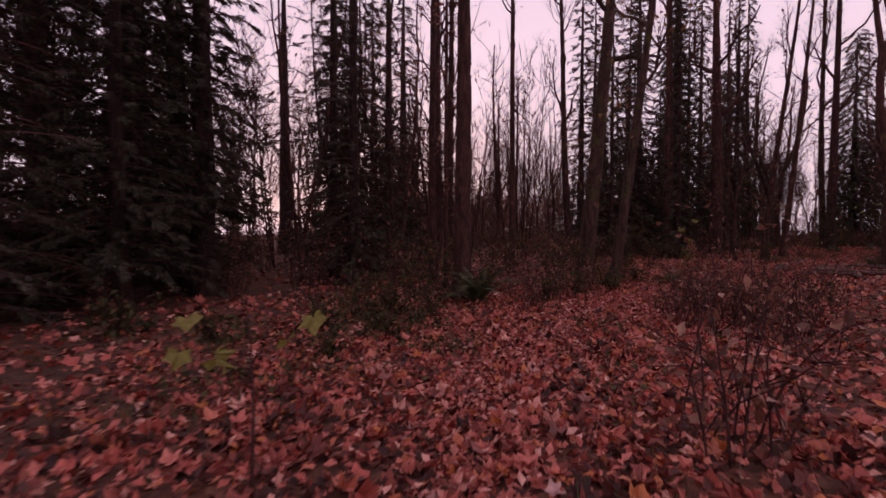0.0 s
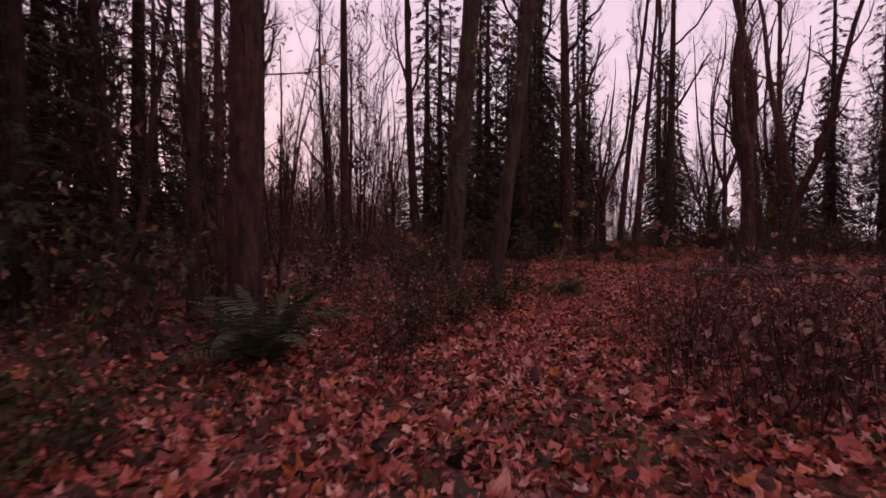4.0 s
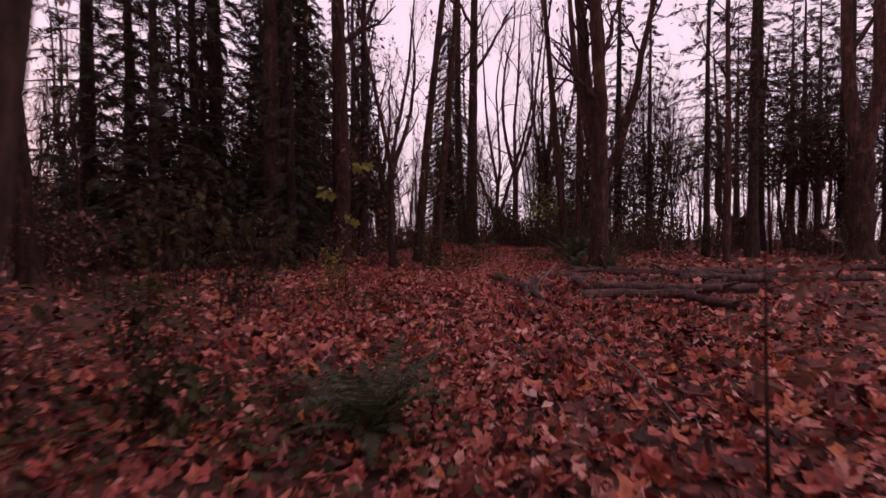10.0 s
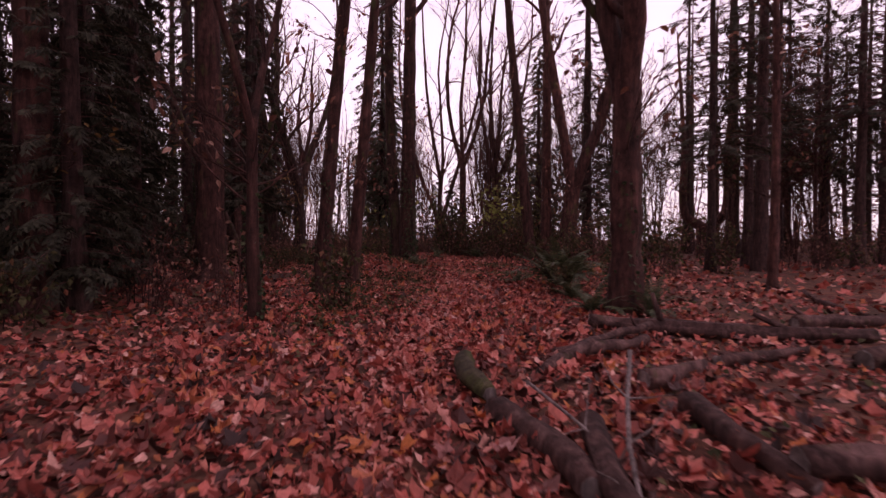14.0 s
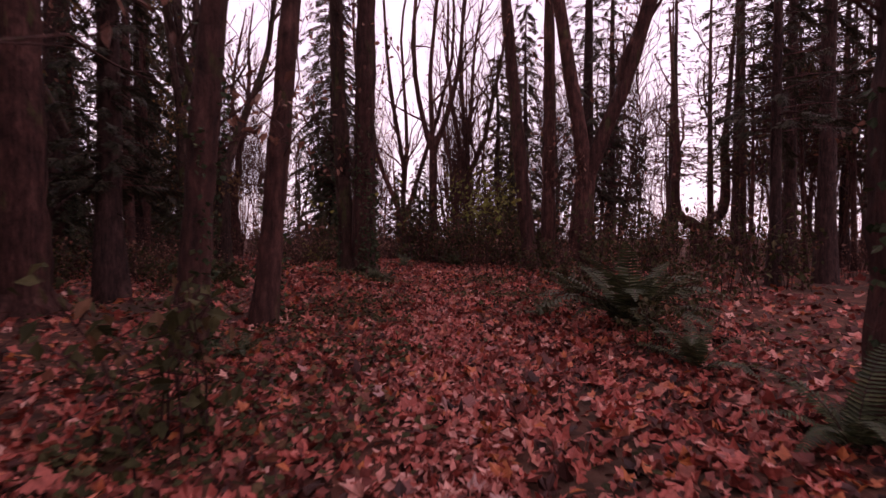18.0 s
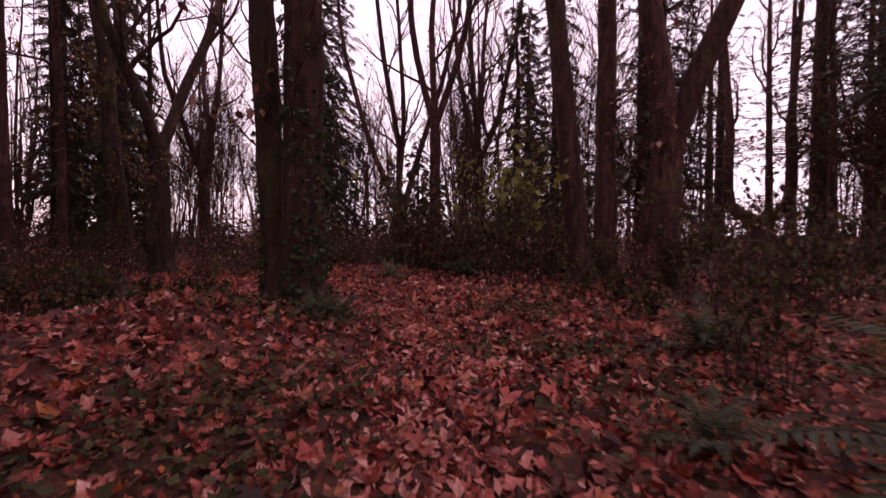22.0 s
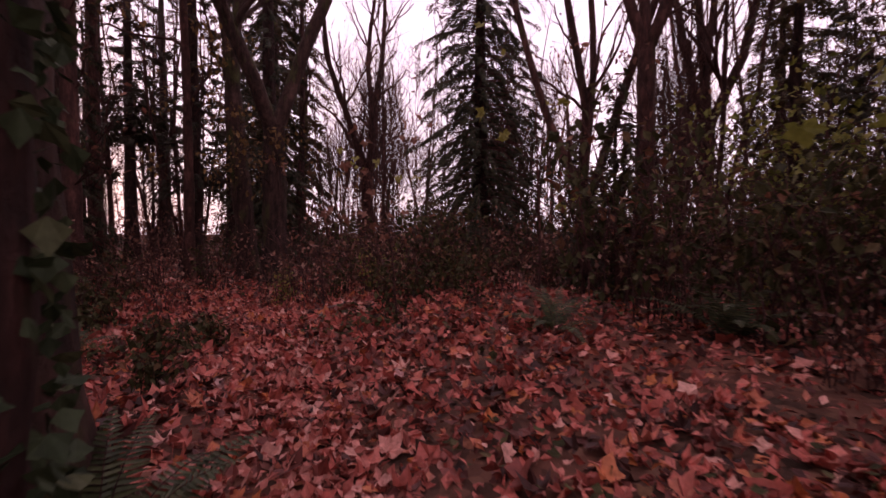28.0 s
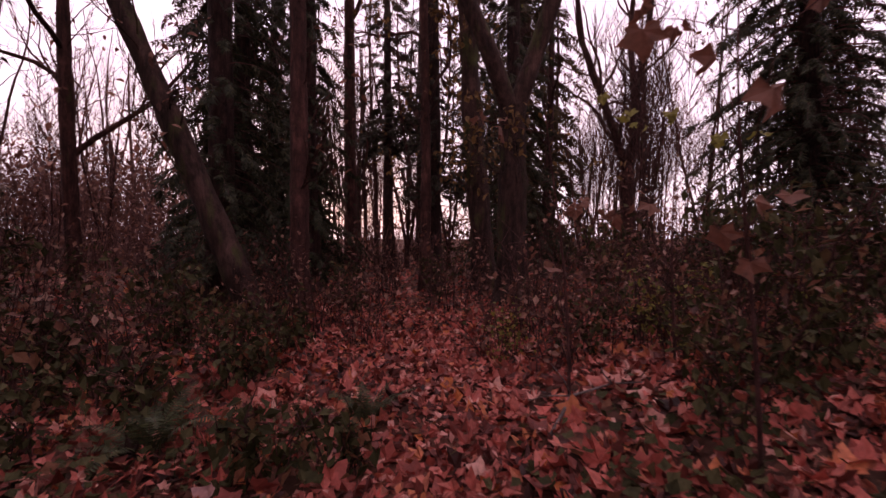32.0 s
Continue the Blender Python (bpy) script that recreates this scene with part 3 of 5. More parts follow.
# by the fern and the twin trunk
bare_tree(26.05, 32.65, 0.22, 22, "dark stem of a twin maple, ivy on its bark", (-0.012, 0.01), 0.003, None, 6, 0.35, 5, 15, BARK_MOSS, 0.3)
bare_tree(25.85, 32.0, 0.30, 22, "stout stem of a twin maple with ivy and ferns", (0.006, 0.0), 0.003, None, 6, 0.38, 5, 16, BARK, 0.7, 160, DRY)
bare_tree(36.6, 36.8, 0.24, 20, "bare maple dividing into upright stems", (0, 0), 0.005, (5.8, 3, 0.2, 0.75), 7, 0.4, 5, 17)
bare_tree(38.9, 40.3, 0.22, 20, "bare maple with several upright stems from low down", (0, 0), 0.006, (2.4, 4, 0.14, 0.75), 6, 0.4, 5, 18)
bare_tree(46.8, 40.4, 0.36, 22, "large bare maple dividing into steep stems", (0, 0), 0.005, (6.0, 4, 0.25, 0.7), 7, 0.4, 6, 19)
bare_tree(31.5, 29.7, 0.25, 20, "dark upright maple, one of a close group", (-0.02, 0.10), 0.004, None, 6, 0.4, 4.5, 20)
bare_tree(32.6, 29.5, 0.25, 20, "straight brown maple, one of a close group", (0.0, 0), 0.003, None, 6, 0.4, 4.5, 21)
bare_tree(32.2, 28.4, 0.36, 20, "big leaning maple forked above head height", (0.03, -0.09), 0.003, (3.1, 2, 0.10, 0.8), 6, 0.4, 5, 22, turn=-0.95)
# by the end of the walk
bare_tree(30.20, 46.75, 0.34, 20, "curved mossy maple stem holding some brown leaves", (-0.05, 0.0), 0.010, (7.5, 2, 0.15, 0.8), 7, 0.4, 5, 30, BARK_MOSS, 0, 480, OCHRE)
bare_tree(30.40, 44.55, 0.35, 20, "mossy maple forked into two heavy limbs", (0.0, 0.0), 0.003, (4.6, 2, 0.26, 0.75), 7, 0.4, 5, 31, BARK_MOSS, 0, 380, OCHRE, turn=0.1)
bare_tree(28.6, 47.8, 0.17, 18, "slim maple still holding brown leaves", (0.0, 0.0), 0.005, None, 7, 0.25, 4, 37, BARK, 0, 420, OCHRE)
bare_tree(39.30, 56.45, 0.40, 20, "bare twisting maple against the open sky", (0.0, 0.0), 0.008, (5.2, 3, 0.22, 0.7), 7, 0.4, 6, 32)
bare_tree(25.80, 43.45, 0.19, 20, "slender brown maple by the path", (-0.01, 0.0), 0.003, None, 5, 0.45, 4, 33, BARK, 0.3, 80, DRY)
bare_tree(26.20, 51.25, 0.26, 21, "straight dark maple among undergrowth", (0.0, 0.0), 0.003, None, 6, 0.4, 4.5, 34, BARK, 0.2, 120, DRY)
bare_tree(19.00, 47.85, 0.21, 19, "bare spreading maple with curved limbs", (0.0, 0.0), 0.006, None, 9, 0.14, 5, 36)
bare_tree(25.40, 42.15, 0.24, 14, "maple leaning far over, dark and mossy", (-0.42, 0.05), 0.004, None, 5, 0.45, 4, 35, BARK_MOSS)
conifer(29.7, 65.9, 0.42, 24, 5.0, 2.6, "tall fir with bare lower stem", 34, 110, 0.5)


def u_tree(x, y, r, h, label, seed):
    """A maple parted low down into a U of two upright stems."""
    rng = np.random.default_rng(seed)
    tree = new("tree")
    tree.location = (x, y, gz(x, y) - 0.06)
    s = Soup()
    z = np.linspace(0, 2.5, 8)
    s.tube(np.stack([0 * z, 0.02 * z, z], 1), r * (1 - 0.05 * z) * (1 + 0.5 * np.exp(-z / 0.3)), 14, 0, 0.04, rng)
    part("trunk", s.mesh("trunk", [BARK]), tree)
    for side in (-1, 1):
        s = Soup()
        ln = np.array([(0, 0, 2.1), (0, 0.5 * side, 2.6), (0, 1.0 * side, 2.85), (0.02, 1.38 * side, 3.3), (0.05, 1.55 * side, 4.2), (0, 1.55 * side, 5.5), (0.05, 1.45 * side, 7.5), (0.2, 1.6 * side, 10), (0.1, 2.1 * side, h)])
        rr = r * 0.62 * np.array([1, 0.98, 0.92, 0.88, 0.85, 0.8, 0.7, 0.5, 0.15])
        s.tube(ln, rr, 10, 0, 0.04, rng)
        for c in range(6):
            i = int(rng.integers(4, 8))
            az = rng.uniform(0, 6.283)
            branch(s, ln[i] + (ln[i + 1] - ln[i]) * rng.random(), (math.cos(az), math.sin(az), 1.2), rr[i] * 0.4, 4 * rng.uniform(0.5, 0.9), 1, rng, 0.5)
        part("limb", s.mesh("limb", [BARK]), tree)
    return tagged(tree, label, "tree")


u_tree(54.5, 26.2, 0.60, 18, "maple whose trunk parts into a wide U of two stems", 42)

# ---- conifers ----
FIR = "dark fir with drooping needle boughs"
conifer(-13, 40, 0.58, 28, 9.0, 3.0, "massive fir trunk, its boughs high up", 1, 90, 0.55)
conifer(-3.4, 42, 0.5, 26, 4.0, 3.4, FIR, 2, 150, 0.6)
conifer(-6.4, 44.5, 0.35, 24, 3.0, 3.0, FIR, 3, 150, 0.6)
conifer(-7.1, 14.4, 0.36, 22, 2.6, 2.1, "thick dark fir at the edge of the clearing", 4, 364, 0.44, per=11)
conifer(-7.8, 11.6, 0.20, 19, 1.2, 2.2, "young dark fir with low boughs", 5, 364, 0.38, per=11)
conifer(-10.5, 12.5, 0.3, 20, 0.6, 3.4, FIR, 6, 377, 0.44, per=10)
conifer(-11.0, 17, 0.3, 22, 0.8, 3.4, FIR, 7, 200, 0.5)
conifer(-4.6, 20.5, 0.24, 20, 1.2, 2.6, FIR, 8, 280, 0.38, per=11)
conifer(-2.6, 23.5, 0.26, 22, 1.8, 2.6, FIR, 9, 260, 0.4, per=10)
conifer(-3.2, 17.6, 0.20, 18, 0.8, 2.4, "shaggy dark fir behind the undergrowth", 10, 280, 0.34, per=11)
conifer(-9.3, 9.0, 0.25, 19, 0.4, 3.2, FIR, 28, 390, 0.42, per=10)
conifer(-8.4, 13.3, 0.24, 21, 0.8, 2.2, FIR, 81, 300, 0.46)
conifer(-10.3, 15.3, 0.26, 22, 0.6, 2.4, FIR, 82, 260, 0.5)
conifer(-12.0, 19.4, 0.26, 23, 0.8, 2.4, FIR, 83, 220, 0.52)
conifer(21.6, 35.4, 0.28, 21, 2.5, 1.3, "slender dark fir among bare maples", 84, 240, 0.4)
conifer(-13.5, 9.5, 0.3, 20, 0.3, 3.6, FIR, 29, 180, 0.6)
conifer(-9.6, 17.2, 0.25, 20, 0.6, 2.4, FIR, 30, 240, 0.45, per=10)
conifer(-14.0, 14.0, 0.3, 21, 0.4, 3.4, FIR, 46, 170, 0.62)
conifer(-15.5, 18.5, 0.3, 22, 0.4, 3.4, FIR, 47, 170, 0.62)
conifer(-11.6, 21.5, 0.3, 22, 0.6, 2.2, FIR, 48, 170, 0.6)
conifer(-5.6, 25.0, 0.28, 22, 0.8, 1.8, FIR, 50, 170, 0.58)
conifer(-5.6, 30.0, 0.3, 24, 2.0, 3.0, FIR, 11, 160, 0.55)
conifer(10.5, 36.5, 0.3, 23, 1.5, 3.1, FIR, 12, 246, 0.55)
conifer(12.6, 40.0, 0.3, 23, 1.5, 3.3, FIR, 13, 246, 0.55)
conifer(15.5, 38.0, 0.3, 24, 2.0, 3.3, FIR, 14, 232, 0.55)
conifer(60.2, 28.4, 0.40, 26, 7.5, 3.6, "tall fir with layered boughs", 15, 120, 0.5, 0.2, None, 4)
conifer(65.3, 24.0, 0.40, 26, 7.5, 3.8, "tall fir with layered boughs", 16, 130, 0.55, 0.2, None, 4)
conifer(69.2, 29.6, 0.40, 27, 7.5, 3.8, "tall fir with layered boughs", 17, 120, 0.5, 0.2, None, 4)
conifer(52.0, 21.4, 0.3, 22, 6.0, 4.0, "fir with long open boughs", 18, 140, 0.62, 0.25)

conifer(39.9, 46.7, 0.40, 21, 0.2, 3.7, "dense dark cedar, broad at the foot", 20, 720, 0.50, 0.45, CEDAR, 15, 0, 0.5)
conifer(35.2, 60.5, 0.4, 22, 0.3, 3.8, "columnar cypress with rusty green sprays", 21, 440, 1.0, 0.5, RUSSET, 9, 0, 0.3)
conifer(23.0, 49.5, 0.35, 22, 0.6, 2.7, "dark shaggy cedar behind bare maples", 22, 400, 0.6, 0.5, CEDAR, 10, 0, 0.5)
conifer(56.0, 41.0, 0.4, 19, 0.5, 3.4, "broad conifer with rusty sprays", 23, 230, 0.8, 0.4, RUSSET, 8, 0, 0.8)
conifer(39.2, 33.0, 0.22, 13, 0.3, 2.4, "young dark fir in the undergrowth", 24, 280, 0.42, 0.4, NEEDLE, 10, 0, 0.7)
conifer(34.6, 36.0, 0.08, 3.6, 0.1, 1.2, "small fir among shrubs", 25, 90, 0.35, 0.3, NEEDLE, 6, 0, 0.8)
conifer(40.6, 35.2, 0.25, 11.5, 0.4, 2.2, "bushy conifer with rusty green sprays", 26, 240, 0.5, 0.35, RUSSET, 8, 0, 0.6)
conifer(44.5, 30.0, 0.26, 23, 2.5, 2.8, FIR, 31, 230, 0.5)
conifer(38.1, 29.6, 0.30, 24, 3.0, 2.2, "dark fir behind a close group of maples", 71, 240, 0.42)
conifer(36.0, 21.5, 0.28, 25, 8.5, 3.0, "tall fir with layered drooping boughs", 72, 100, 0.48, 0.25)
conifer(50.0, 19.0, 0.28, 21, 5.5, 4.2, "fir with long open boughs", 32, 140, 0.62, 0.22)
conifer(57.0, 21.0, 0.3, 23, 6.0, 4.2, "tall fir with layered boughs", 33, 140, 0.62, 0.22)
conifer(16.3, 33.6, 0.22, 20, 1.5, 1.7, FIR, 36, 217, 0.5)
conifer(13.2, 34.2, 0.22, 20, 1.5, 3.1, FIR, 37, 203, 0.5)
conifer(18.4, 39.0, 0.26, 22, 1.5, 1.9, FIR, 38, 203, 0.55)
conifer(27.5, 57.5, 0.3, 24, 6.0, 1.8, FIR, 39, 174, 0.7)
conifer(22.0, 58.0, 0.3, 23, 3.0, 2.6, FIR, 40, 174, 0.7)
conifer(31.5, 55.5, 0.25, 22, 4.0, 1.9, FIR, 41, 159, 0.65)
conifer(19.8, 41.2, 0.3, 23, 1.0, 2.0, FIR, 42, 240, 0.55)
conifer(46.0, 14.0, 0.28, 22, 5.0, 4.0, "fir with long open boughs", 51, 140, 0.6, 0.22)
conifer(62.0, 16.0, 0.3, 24, 3.5, 4.2, "tall fir with layered boughs", 52, 140, 0.65, 0.22)
conifer(54.0, 12.0, 0.3, 23, 3.0, 4.2, "tall fir with layered boughs", 53, 140, 0.65, 0.22)
conifer(33.5, 23.0, 0.17, 22, 4.5, 3.0, "slender fir with layered open boughs", 56, 110, 0.5, 0.25)
conifer(39.4, 22.2, 0.24, 25, 6.0, 3.4, "fir with layered open boughs", 57, 105, 0.55, 0.25)
conifer(41.5, 18.0, 0.24, 25, 7.0, 3.8, "fir with layered open boughs", 58, 130, 0.55, 0.25)
conifer(15.4, 31.4, 0.2, 19, 0.8, 1.5, FIR, 54, 240, 0.46)
conifer(18.0, 35.4, 0.2, 20, 0.8, 1.4, FIR, 55, 220, 0.48)
conifer(14.6, 36.2, 0.24, 21, 1.0, 3.2, FIR, 43, 260, 0.5)
conifer(17.6, 36.4, 0.24, 21, 1.0, 1.7, FIR, 44, 260, 0.5)
conifer(11.6, 33.0, 0.2, 19, 0.8, 2.8, FIR, 45, 240, 0.48)
conifer(36.9, 37.8, 0.10, 5.5, 0.1, 1.5, "small bushy fir among shrubs", 85, 130, 0.36, 0.3, NEEDLE, 7, 0, 0.7)
conifer(42.0, 43.0, 0.14, 6, 0.2, 1.6, "small bushy fir in the distance", 27, 130, 0.45, 0.3, NEEDLE, 8, 0, 0.8)

conifer(50.2, 23.9, 0.44, 27, 5.0, 3.8, "thick-stemmed fir with layered drooping boughs", 61, 120, 0.5, 0.25, None, 5)
conifer(47.0, 16.6, 0.30, 24, 8.0, 3.8, "fir with long open boughs", 63, 120, 0.5, 0.25, None, 5)
conifer(32.1, 51.0, 0.34, 30, 1.0, 2.0, "dark cedar close behind a forked maple", 64, 360, 0.48, 0.5, CEDAR, 9, 0, 0.4)
conifer(29.0, 49.2, 0.26, 28, 3.0, 1.3, FIR, 65, 220, 0.38, 0.4, None, 8)
conifer(25.3, 47.4, 0.32, 28, 1.0, 1.5, "narrow dark cedar behind bare maples", 66, 320, 0.44, 0.5, CEDAR, 9, 0, 0.4)
conifer(23.9, 44.8, 0.3, 27, 1.0, 1.7, "dark columnar cedar behind a leaning maple", 69, 300, 0.46, 0.5, CEDAR, 8, 0, 0.3)

# more trees of the wood, measured less closely
bare_tree(-0.3, 32, 0.36, 22, PLAIN, (0, 0), 0.003, None, 7, 0.4, 5, 40)
bare_tree(0.4, 33.6, 0.32, 22, PLAIN, (0.02, 0), 0.004, None, 7, 0.4, 5, 41)

bare_tree(56.5, 25.6, 0.25, 20, PLAIN, (0, 0), 0.004, None, 6, 0.4, 5, 43)
bare_tree(47.3, 23.7, 0.20, 18, "slim bare tree near the edge of the wood", (0, 0), 0.004, None, 6, 0.3, 4, 44)
bare_tree(44.0, 19.5, 0.12, 12, "slim bare tree near the edge of the wood", (0.02, 0), 0.010, None, 8, 0.2, 3.5, 45, BARK, 0, 480, GREEN)
bare_tree(41.0, 21.5, 0.10, 10, "slim young tree with some green leaves", (0.0, 0.02), 0.010, None, 8, 0.15, 3, 46, BARK, 0, 620, GREEN)
bare_tree(37.8, 23.6, 0.09, 9, "slim young tree with some green leaves", (0.0, 0.0), 0.012, None, 8, 0.15, 3, 47, BARK, 0, 620, GREEN)
bare_tree(28.0, 20.8, 0.13, 14, "slim bare tree beyond the log pile", (0, 0), 0.006, None, 6, 0.35, 3, 48)


# ---- far trees, built a few times and copied ----
FAR = [bare_tree(-60 - 9 * k, 60, 0.14 + 0.05 * (k % 3), 17 + 2 * (k % 3), "bare woodland tree in the distance", (0.01 * (k - 3), 0), 0.012,
                 (1.5 + 1.3 * k, 3, 0.17, 0.75) if k % 2 else None, 7, 0.25, 4.5, 70 + k, BARK, 0, 60 if k == 2 else 0, YELLOW, 0.72, 0.6, "far trees", sprouts=0) for k in range(6)]
rng = np.random.default_rng(5)
placed = []
KEEP = np.array([(o.location.x, o.location.y) for o in bpy.data.objects if o.parent is None and o.type == "EMPTY"])
while len(placed) < 80:
    fx, fy = rng.uniform(-32, 92), rng.uniform(4, 100)
    g = float(trail_gap(fx, fy))
    if not 13 < g < 62 or (24 < fx < 41 and fy < 22) or glade(fx, fy) or np.min(np.hypot(KEEP[:, 0] - fx, KEEP[:, 1] - fy)) < 2.2:
        continue
    if placed and min(math.hypot(fx - a, fy - b) for a, b in placed) < 2.4:
        continue
    if g < 22 and rng.random() < 0.6:
        continue
    placed.append((fx, fy))
    copy_thing(FAR[int(rng.integers(0, 6))], Matrix.Translation((fx, fy, gz(fx, fy) - 0.1)) @ Matrix.Rotation(rng.uniform(0, 6.28), 4, "Z") @ Matrix.Scale(rng.uniform(0.8, 1.15), 4))
more = 0
while more < 14:
    fx, fy = rng.uniform(4, 36), rng.uniform(34, 74)
    if float(trail_gap(fx, fy)) < 12 or min(math.hypot(fx - a, fy - b) for a, b in placed) < 1.8 or np.min(np.hypot(KEEP[:, 0] - fx, KEEP[:, 1] - fy)) < 1.6:
        continue
    placed.append((fx, fy))
    more += 1
    copy_thing(FAR[int(rng.integers(0, 6))], Matrix.Translation((fx, fy, gz(fx, fy) - 0.1)) @ Matrix.Rotation(rng.uniform(0, 6.28), 4, "Z") @ Matrix.Scale(rng.uniform(0.7, 1.0), 4))
SLIM = [bare_tree(-70 - 9 * k, 90, 0.055 + 0.02 * k, 9 + 2 * k, "slim bare young tree in the undergrowth", (0.02 * (k - 1), 0.01), 0.02, None if k < 2 else (1.2, 3, 0.2, 0.8), 10, 0.15, 2.8, 90 + k, BARK, 0, 60, OCHRE, 0.66, 0.6, "slim trees", sprouts=0) for k in range(4)]
slim = 0
rng = np.random.default_rng(77)
while slim < 54:
    fx, fy = rng.uniform(-6, 58), rng.uniform(17, 66)
    g = float(trail_gap(fx, fy))
    if not 7.5 < g < 24 or (23 < fx < 38 and fy < 24) or glade(fx, fy) or min(math.hypot(fx - a, fy - b) for a, b in placed) < 1.3 or np.min(np.hypot(KEEP[:, 0] - fx, KEEP[:, 1] - fy)) < 1.3:
        continue
    placed.append((fx, fy))
    m = Matrix.Translation((fx, fy, gz(fx, fy) - 0.08)) @ Matrix.Rotation(rng.uniform(0, 6.28), 4, "Z") @ Matrix.Scale(rng.uniform(0.75, 1.15), 4)
    if slim < 4:
        SLIM[slim].matrix_basis = m
    else:
        copy_thing(SLIM[int(rng.integers(0, 4))], m)
    slim += 1
for k, (fx, fy) in enumerate([(-20, 20), (-16, 28), (8, -14), (-9, -12), (20, 2), (34, 6)]):
    FAR[k].location = (fx, fy, gz(fx, fy) - 0.1)


# ---- shrubs, brambles and saplings ----
def shrub(seed, h, stems, leaf, count, mat, label, spread=0.7, name="shrub", arch=0.5):
    """A thicket plant: arching stems with twigs, and scattered leaves."""
    rng = np.random.default_rng(seed)
    pts_all, plant = [], new(name)
    groups = [Soup() for _ in range(min(stems, 6))]
    for k in range(stems):
        s = groups[k % len(groups)]
        az, out = rng.uniform(0, 6.283), rng.uniform(0.2, 1.0) * spread * h
        o = np.array((math.cos(az), math.sin(az), 0))
        st = np.linspace(0, 1, 6)
        hh = h * rng.uniform(0.55, 1.05)
        base = np.append(rng.normal(0, 0.12 * h, 2), -0.05)
        ln = base + o * (out * st ** 1.4)[:, None] + np.stack([0 * st, 0 * st, hh * (st * (1 + arch) - arch * st ** 2.2)], 1) + rng.normal(0, 0.02 * h, (6, 3)) * st[:, None]
        s.tube(ln, np.linspace(0.009, 0.003, 6) * max(0.8, h ** 0.5), 3)
        pts_all.append(ln[2:])
        for _ in range(5):
            i = int(rng.integers(1, 5))
            d = unit(o * 0.4 + rng.normal(0, 0.7, 3) + (0, 0, 0.5))
            e = ln[i] + d * h * rng.uniform(0.15, 0.38)
            mid = (ln[i] + e) / 2
            s.tube([ln[i], e], [0.005, 0.0025], 3)
            pts_all.append(np.array([mid, e, (mid + e) / 2]))
    for s in groups:
        part("stem", s.mesh("stem", [TWIG]), plant)
    allp = np.vstack(pts_all)
    at = allp[rng.integers(0, len(allp), count)] + rng.normal(0, 0.06 * h, (count, 3))
    at[:, 2] = np.maximum(at[:, 2], 0.02)
    s = Soup()
    leaf_cloud(s, at, leaf, rng, 0, LEAF_V, 0.6, LEAF_F)
    part("foliage", s.mesh("foliage", [mat], False), plant)
    return tagged(plant, label, "shrub", "undergrowth")


KINDS = [shrub(1, 1.1, 12, 0.085, 130, DRY, "tangled bramble thicket with withered red leaves"),
         shrub(2, 0.8, 9, 0.09, 230, GREEN, "low bramble with dark green leaves"),
         shrub(3, 1.6, 13, 0.09, 120, DRY, "twiggy shrub with a few withered leaves", 0.5),
         shrub(4, 1.3, 11, 0.10, 290, GREEN, "leafy evergreen shrub in deep shade", 0.6),
         shrub(5, 2.2, 10, 0.10, 170, DRY, "tall twiggy shrub with sparse red leaves", 0.4),
         shrub(6, 0.45, 8, 0.08, 170, GREEN, "low leafy ground plant among fallen leaves", 1.0)]


KINDS.append(shrub(7, 3.4, 9, 0.16, 90, DRY, "far leafless thicket with reddish twigs", 0.35))
KINDS.append(shrub(8, 2.6, 8, 0.20, 150, GREEN, "far evergreen bush in the undergrowth", 0.5))


KINDS.append(shrub(9, 1.6, 10, 0.11, 260, YELLOW, "shrub with yellowing green leaves", 0.6))
KINDS.append(shrub(10, 2.3, 9, 0.085, 620, OLIVE, "young maple bush with yellow-green leaves", 0.6, "shrub", 0.8))


def put(kind, x, y, scale=1.0, turn=None):
    ob = KINDS[kind]
    m = Matrix.Translation((x, y, gz(x, y))) @ Matrix.Rotation(rng.uniform(0, 6.283) if turn is None else turn, 4, "Z") @ Matrix.Scale(scale, 4)
    if ob.get("used"):
        return copy_thing(ob, m)
    ob.matrix_basis = m
    ob["used"] = 1
    return ob


# floor left open: (x, y, radius)
OPEN = [(18, 20, 6.5), (25, 20, 7), (32, 20.5, 5), (22, 34, 4), (24.5, 36.2, 1.6), (20, 31.5, 3), (29.9, 35.2, 2.5), (29.0, 37.4, 1.2), (31.6, 36.6, 1.3), (-2.5, 5, 4.5), (-3, 9, 3.6), (1.5, 11.5, 2.2),
        (4, 7, 2.6), (8, 20.5, 1.2), (12, 23, 3.2), (15.5, 26, 2.2), (24, 26, 1.5), (28, 29, 2.2), (30.5, 32.5, 1.8), (14, 16.5, 3), (0, -3, 4), (40, 26.6, 4.2)]


def is_open(x, y, pad=0.0):
    return trail_gap(x, y) < 1.55 + pad or any(math.hypot(x - a, y - b) < r + pad for a, b, r in OPEN)


